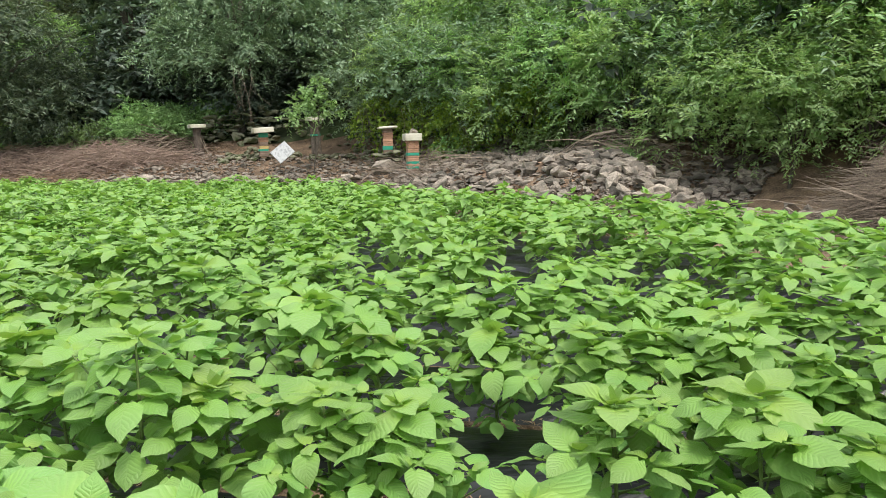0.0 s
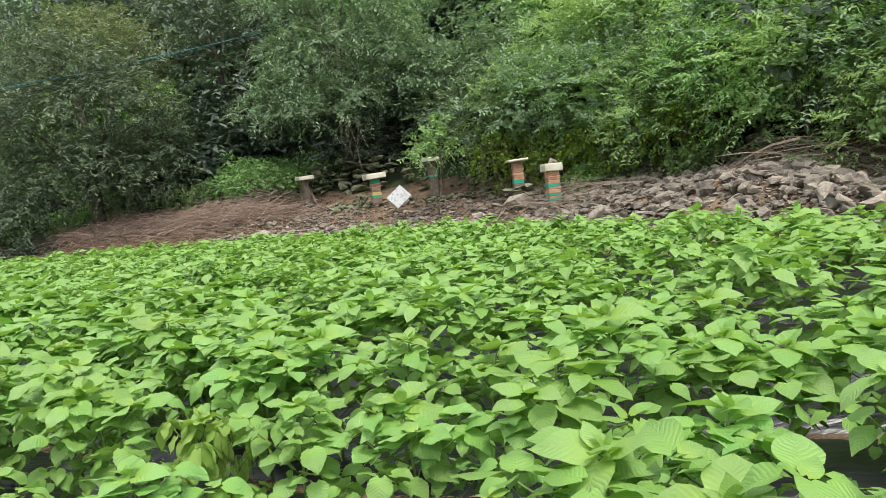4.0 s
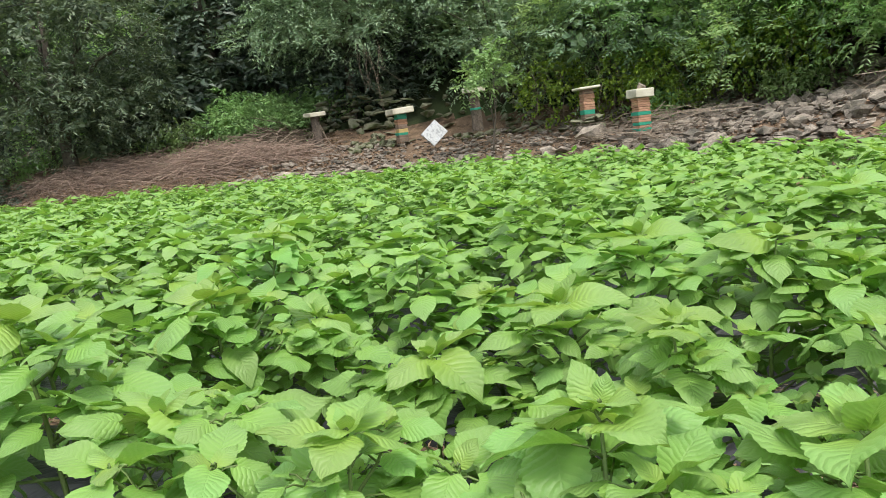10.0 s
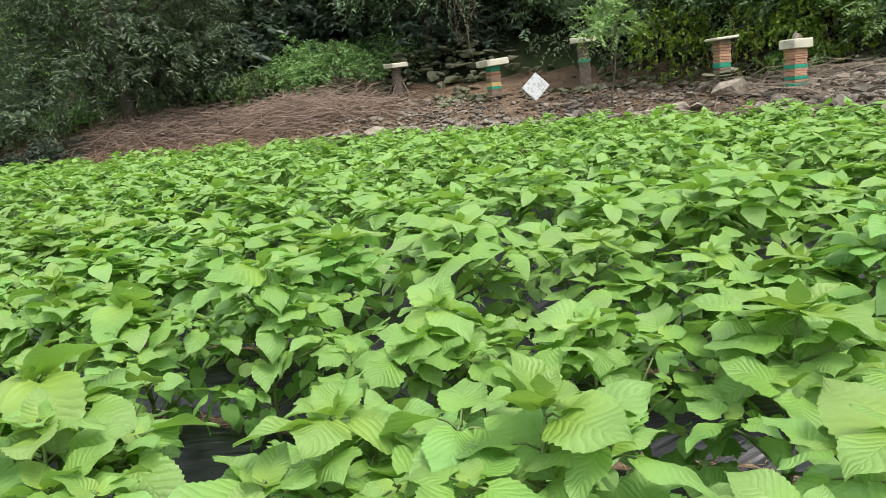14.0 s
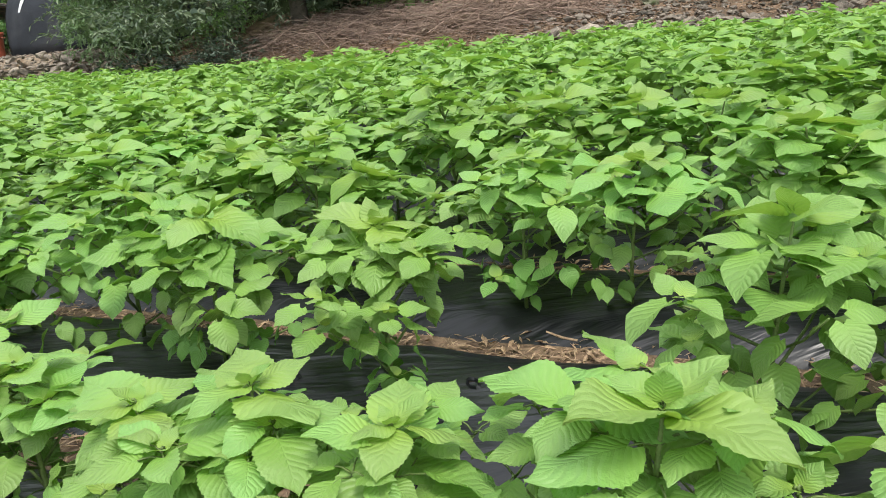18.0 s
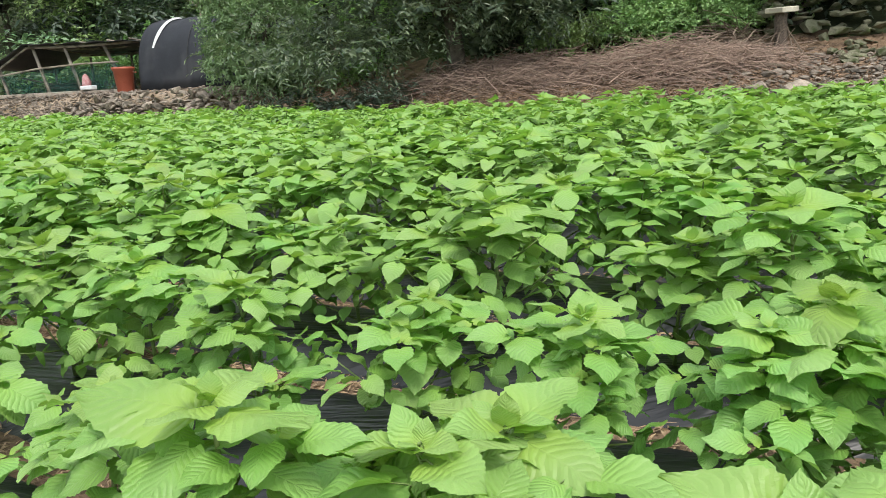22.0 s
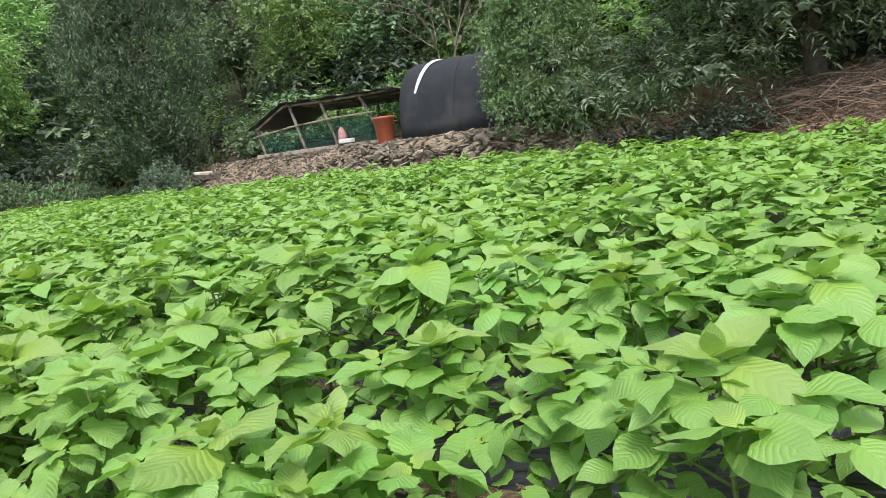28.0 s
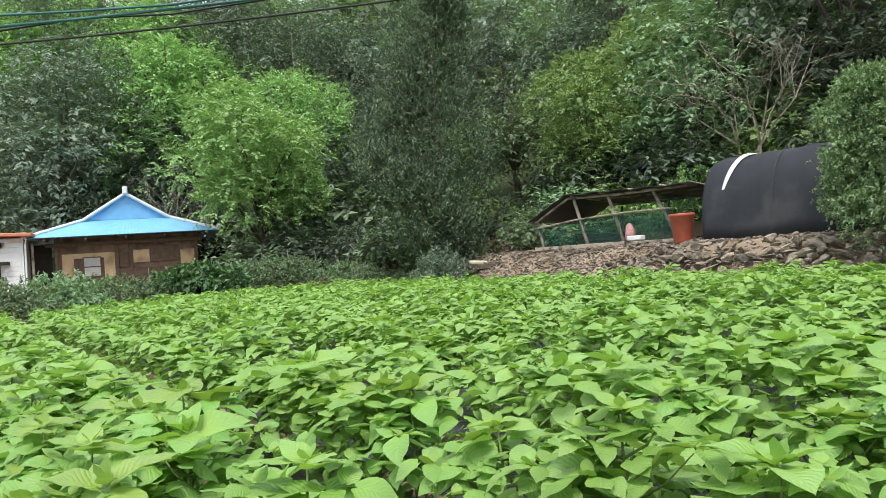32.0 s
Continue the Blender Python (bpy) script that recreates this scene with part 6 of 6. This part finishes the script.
# the front stands at y = 0 and faces -y; the eaves hang over
EW, ED = 3.95, 3.6
part("wall", block(Acc(), -2.95, 2.95, 0.0, 0.2, -0.1, 2.15, 0.01), M_FRONT, house, "brown boarded front wall")
part("panel", block(Acc(), -2.68, -0.55, -0.022, -0.003, -0.08, 1.42, 0.006), M_CLAY, house, "ochre clay panel")
part("panel", block(Acc(), 2.23, 2.86, -0.022, -0.003, 0.7, 1.38, 0.006), M_CLAY, house, "ochre clay panel")
part("panel", block(Acc(), 0.22, 0.9, -0.05, -0.003, 0.88, 1.45, 0.006), M_CLAY, house, "ochre clay panel")
part("wall", block(Acc(), -2.95, -2.75, 0.205, 5.8, -0.1, 2.15, 0.01), M_CLAY, house)
part("wall", block(Acc(), 2.75, 2.95, 0.205, 5.8, -0.1, 2.15, 0.01), M_CLAY, house)
part("wall", block(Acc(), -2.745, 2.745, 5.6, 5.8, -0.1, 2.15, 0.01), M_CLAY, house)
part("plinth", block(Acc(), -3.3, 3.3, -0.5, 6.0, -0.6, -0.105, 0.04), M_STONE, house, "rough stone plinth")
for x in (-2.78, -0.45, 0.12, 2.92):
    part("pillar", block(Acc(), x - 0.08, x + 0.08, -0.05, -0.004, -0.1, 2.2, 0.01), M_OLDWOOD, house)
part("beam", block(Acc(), -3.3, 3.2, -0.12, -0.055, 1.75, 1.92, 0.01), M_OLDWOOD, house)
part("boarding", block(Acc(), -0.35, 2.82, -0.04, -0.003, -0.05, 0.66, 0.008), M_OLDWOOD, house, "dark lower boarding")
part("boarding", block(Acc(), -0.35, 0.02, -0.045, -0.003, 0.7, 1.4, 0.008), M_OLDWOOD, house)
part("shutter", block(Acc(), 0.93, 2.19, -0.06, -0.003, 0.86, 1.6, 0.01), M_OLDWOOD, house, "large dark wooden shutter")
part("door", block(Acc(), -2.21, -1.0, -0.05, -0.003, -0.08, 1.2, 0.01), M_OLDWOOD, house, "dark wooden double door")
win = part("window", block(Acc(), -1.85, -1.1, -0.085, -0.055, 0.35, 1.25, 0.01), M_OLDWOOD, house)
part("pane", block(Acc(), -1.8, -1.15, -0.1, -0.088, 0.83, 1.2, 0.004), M_PAPER, win)
part("pane", block(Acc(), -1.8, -1.15, -0.1, -0.088, 0.4, 0.78, 0.004), M_PAPER, win)
part("paper_notice", block(Acc(), -2.2, -1.95, -0.065, -0.054, 0.2, 0.65, 0.003), M_PAPER, house)
part("porch_post", block(Acc(), -3.75, -3.65, -0.75, -0.65, -0.6, 1.95, 0.01), M_WOOD, house)
# near-black panel painted as the shade inside the porch
part("porch_back", block(Acc(), -3.95, -3.1, 0.3, 0.36, -0.5, 1.9, 0.01), M_DARK, house)
for i in range(5):
    part("eave_rafter", block(Acc(), -3.2 + 1.6 * i - 0.04, -3.2 + 1.6 * i + 0.04, -0.95, 0.0, 1.99, 2.07, 0.01), M_OLDWOOD, house)


def plate(name, a, b, c, d, material, ribs=0, depth=0.02):
    """A roof plane between the corners a, b (below) and c, d (above), ribbed like sheet metal."""
    a, b, c, d = (np.array(p, float) for p in (a, b, c, d))
    nu = max(2, ribs * 2 + 1)
    nrm = np.cross(b - a, d - a)
    nrm = nrm / np.linalg.norm(nrm)

    def f(u, v):
        p = (a[:, None, None] * (1 - u) + b[:, None, None] * u) * (1 - v) + (d[:, None, None] * (1 - u) + c[:, None, None] * u) * v
        p = p + nrm[:, None, None] * (0.012 * (np.round(u * (nu - 1)) % 2))
        return p[0], p[1], p[2]

    return thick(sheet(Acc(), f, nu, 3), name, material, house, depth, False)


E0, E1 = 2.15, 2.95
gh = 4.1
plate("roof_skirt", (-EW, -0.95, E0), (EW, -0.95, E0), (1.75, 1.1, E1), (-1.75, 1.1, E1), M_BLUE, 46)
plate("roof_side", (EW, -0.95, E0), (EW, 6.7, E0), (1.75, 4.8, E1), (1.75, 1.1, E1), M_BLUE, 40)
plate("roof_side", (-EW, 6.7, E0), (-EW, -0.95, E0), (-1.75, 1.1, E1), (-1.75, 4.8, E1), M_BLUE, 40)
plate("roof_skirt", (EW, 6.7, E0), (-EW, 6.7, E0), (-1.75, 4.8, E1), (1.75, 4.8, E1), M_BLUE, 46)
plate("roof_top", (1.75, 0.9, E1 - 0.02), (1.75, 4.9, E1 - 0.02), (0, 4.9, gh), (0, 0.9, gh), M_BLUE, 20)
plate("roof_top", (-1.75, 4.9, E1 - 0.02), (-1.75, 0.9, E1 - 0.02), (0, 0.9, gh), (0, 4.9, gh), M_BLUE, 20)
part("gable", Acc().add([(-1.7, 1.05, E1), (1.7, 1.05, E1), (0, 1.05, gh - 0.02), (-1.7, 1.12, E1), (1.7, 1.12, E1), (0, 1.12, gh - 0.02)], [np.array([(0, 1, 2), (5, 4, 3)]), np.array([(0, 3, 4, 1), (1, 4, 5, 2), (2, 5, 3, 0)])]), M_BLUE, house, "pale blue sheet gable")
for sx in (-1, 1):
    part("ridge_cap", tube(Acc(), [(sx * EW, -0.95, E0 + 0.04), (sx * 1.8, 1.08, E1 + 0.05)], [0.075, 0.075], 8), M_RIDGE, house)
    part("ridge_cap", tube(Acc(), [(sx * 1.85, 0.95, E1 + 0.02), (0, 0.92, gh + 0.04)], [0.075, 0.075], 8), M_RIDGE, house)
    part("end_tile", block(Acc(), sx * EW - 0.1, sx * EW + 0.1, -1.05, -0.85, E0 - 0.02, E0 + 0.26, 0.04), M_RIDGE, house)
part("ridge_cap", tube(Acc(), [(0, 0.85, gh + 0.06), (0, 5.0, gh + 0.06)], [0.09, 0.09], 8), M_RIDGE, house)
part("finial", block(Acc(), -0.11, 0.11, 0.72, 0.98, gh - 0.02, gh + 0.34, 0.04), M_RIDGE, house, "white ridge end tile")

annex = thing("white_outbuilding", pose(-51.3, 23.3, 0.85, 0, 0, 56), "white clapboard outbuilding with an orange roof edge", "outbuilding")
part("wall", block(Acc(), -4.5, 0.0, 0.0, 3.5, -0.3, 2.6, 0.01), M_SIDING, annex)
for i in range(13):
    part("clapboard", block(Acc(), -4.5, -0.06, -0.03, -0.003, 0.0 + 0.2 * i, 0.19 + 0.2 * i, 0.006), M_SIDING, annex)
part("corner_trim", block(Acc(), -0.055, 0.03, -0.045, 0.1, -0.3, 2.62, 0.008), M_RIDGE, annex)
part("roof", block(Acc(), -4.8, 0.35, -0.5, 3.8, 2.63, 2.78, 0.03, Matrix.Rotation(radians(2), 4, "Y")), M_EAVE, annex, "orange-red roof edge")
part("door", block(Acc(), -1.7, -0.85, -0.06, -0.033, -0.1, 1.45, 0.01), M_DARK, annex, "dark doorway")
part("door_canopy", block(Acc(), -1.8, -0.5, -0.35, -0.034, 1.48, 1.62, 0.02), M_DARK, annex)
part("wall_lamp", tube(Acc(), [(-0.85, -0.2, 2.28), (-0.85, -0.12, 2.4), (-0.85, -0.04, 2.42)], [0.13, 0.1, 0.04], 10), M_DARK, annex, "dark shaded wall lamp")
part("downpipe", tube(Acc(), [(0.2, -0.25, 2.55), (0.12, -0.1, 2.3), (0.1, -0.1, -0.3)], [0.04, 0.04, 0.04], 8), M_RIDGE, annex)

# kitchen garden in front of the house
BIGLEAF = leaf_mat("large_dark_leaf", (0.05, 0.12, 0.045), (0.1, 0.19, 0.075), 0.4, 0, 0.2, 0.01, 0.45)
blobs = [((0, 0, 0.6), (0.9, 0.7, 0.6)), ((0.8, 0.1, 0.55), (0.7, 0.6, 0.5)), ((-0.8, 0, 0.5), (0.7, 0.6, 0.5))]
big = make_tree("large_leaved_bush", 62, blobs, BIGLEAF, "dark bush with large drooping leaves in the garden", "bush", "garden bushes", 0.03, twigs=330, leaflets=7, leaf=0.19, slim=0.6, spray=0.25, droop=0.8, pairs=False)
place(big, -41.4, 24.9, 40, 1.12, True)
squash = make_tree("squash_vine", 65, blobs, M_BRIGHTLEAF, "sprawling light green squash vine with large leaves", "vine", "", 0.02, twigs=170, leaflets=6, leaf=0.26, slim=0.75, spray=0.25, droop=0.5, pairs=False)
place(squash, -42.6, 21.9, 60, 0.85, True)
veg = make_tree("garden_shrub", 63, blobs, M_MIDLEAF, "leafy green vegetable bush in the garden bed", "bush", "garden bushes", 0.02, twigs=420, leaflets=8, leaf=0.13, slim=0.45, spray=0.22, droop=0.3, pairs=False)
place(veg, -39.6, 19.2, 0, 1.15, True)
for x, y, s, t in ((-41.2, 20.6, 1.0, 20), (-42.0, 22.4, 0.95, 70), (-42.6, 24.6, 0.85, 40), (-41.6, 26.2, 0.85, 50), (-41.2, 27.6, 0.9, 55), (-40.6, 29.0, 0.9, 60), (-39.2, 30.2, 0.9, 70), (-37.6, 30.6, 0.85, 80), (-39.2, 17.6, 1.1, 10), (-43.5, 21.5, 0.9, 0), (-44.5, 27.0, 0.9, 30), (-43.2, 30.0, 0.95, 35), (-36.2, 30.4, 0.7, 0)):
    place(veg, x, y, t, s)
place(under, -38.6, 18.6, 0, 0.9)
for i, (x, y) in enumerate(((-41.8, 28.2), (-41.0, 28.8), (-40.1, 29.4), (-39.2, 29.7), (-42.6, 26.4), (-43.0, 24.0), (-42.4, 22.4), (-38.4, 30.0))):
    pole = part("garden_stake", tube(Acc(), [(0, 0, -0.2), (0.02 * (i % 3), 0, 0.8), (0.03 * (i % 3 - 1), 0, 1.45)], [0.016, 0.016, 0.014], 6), M_WOOD)
    pole.matrix_world = pose(x, y, gz(x, y))
    tagged(pole, "thin grey garden stake", "stake", "garden stakes")

# ---- overhead lines ----
M_CABLE = mat("black_cable", (0.012, 0.013, 0.014), (0.03, 0.03, 0.032), 5, 0.6, 0.1, 5, 0.05)
M_TEAL = mat("teal_cable", (0.02, 0.1, 0.11), (0.04, 0.16, 0.17), 5, 0.5, 0.1, 5, 0.05)


def cable(dx, dz, rad, material, label, twist=0.0):
    pts = []
    for u in np.linspace(-16, 24, 60):
        pts.append((-24 + u + dx + 0.05 * math.sin(u * twist), 13.7 + 0.803 * u - dx, 3.85 + 0.07 * u + 0.0105 * u * u + dz + 0.03 * math.cos(u * twist)))
    ob = part("overhead_cable", tube(Acc(), pts, [rad] * 60, 6), material, smooth=True)
    tagged(ob, label, "cable", "overhead lines")


cable(0.0, -0.22, 0.011, M_CABLE, "thin black overhead cable across the valley")
cable(0.0, 0.0, 0.014, M_TEAL, "twisted teal overhead cable across the valley", 9.0)
cable(0.04, 0.03, 0.012, M_TEAL, "twisted teal overhead cable across the valley", 7.0)
cable(-0.03, -0.03, 0.01, M_CABLE, "thin black overhead cable across the valley", 5.0)
for px, py in ((-56.3, 43.6),):
    pl = part("utility_pole", tube(Acc(), [(0, 0, -0.5), (0, 0, 14.0)], [0.06, 0.04], 10), M_WOOD)
    pl.matrix_world = pose(px, py, gz(px, py))
    tagged(pl, "slim pale utility pole among the trees", "utility pole")

# a yellowing drooping plant and small things on the film
st, lv = perilla(555, 0.5, True)
sick = thing("perilla_plant", pose(-3.48, 4.3, 0.07) @ Matrix.Diagonal((0.72, 0.72, 0.9, 1)), "yellowing wilted perilla plant with drooping leaves", "plant")
part("stem", st, M_STEM, sick)
part("leaves", joined(lv, FINE, (0, 1, 2, 3)), M_WILT, sick, smooth=True)

# torn planting holes in the film where plants are missing
M_HOLE = mat("near_black_hole_soil", (0.008, 0.006, 0.005), (0.03, 0.022, 0.016), 20, 0.95, 0.6, 4, 0.1)
for i, (x, y) in enumerate(((-10.38, 7.56), (-10.26, 7.39), (-10.58, 7.68), (-11.14, 7.81), (-10.38, 7.44), (-11.18, 7.83))):
    hole = thing("planting_hole", pose(x, y, 0.098, 0, 0, 57 * i), "torn planting hole in the black film", "hole", "planting holes")
    rim = random.Random(300 + i)
    ring = [(0.024 * rim.uniform(0.7, 1.2) * math.cos(a * 0.698), 0.017 * rim.uniform(0.7, 1.2) * math.sin(a * 0.698)) for a in range(9)]
    part("soil", Acc().add([(px, py, 0.006) for px, py in ring] + [(0, 0, -0.002)], np.array([(k, (k + 1) % 9, 9) for k in range(9)])), M_HOLE, hole)
    lip = [(px * q, py * q, h) for q, h in ((1.0, 0.008), (1.18, 0.008 + 0.007), (1.5, 0.0)) for px, py in ring]
    lip = [(px, py, pz + (rim.uniform(-0.003, 0.006) if 9 <= k < 18 else 0)) for k, (px, py, pz) in enumerate(lip)]
    part("torn_edge", Acc().add(lip, np.array([(b * 9 + k, b * 9 + (k + 1) % 9, b * 9 + 9 + (k + 1) % 9, b * 9 + 9 + k) for b in (0, 1) for k in range(9)])), M_MULCH, hole)

# dry stalks left lying on the film
for x, y, turn in ((-10.45, 7.7, 120), (-10.2, 7.6, 20), (-10.05, 7.72, 65), (-10.3, 7.95, 150), (-9.95, 7.5, 100)):
    stalk = part("dry_stalk", tube(Acc(), [(-0.05, 0, 0.006), (0, 0.004, 0.01), (0.055, 0, 0.02)], [0.0035, 0.004, 0.003], 6), M_STRAW)
    stalk.matrix_world = pose(x, y, 0.1, 0, 0, turn)
    tagged(stalk, "pale dry stalk lying on the black film", "stalk", "dry stalks")
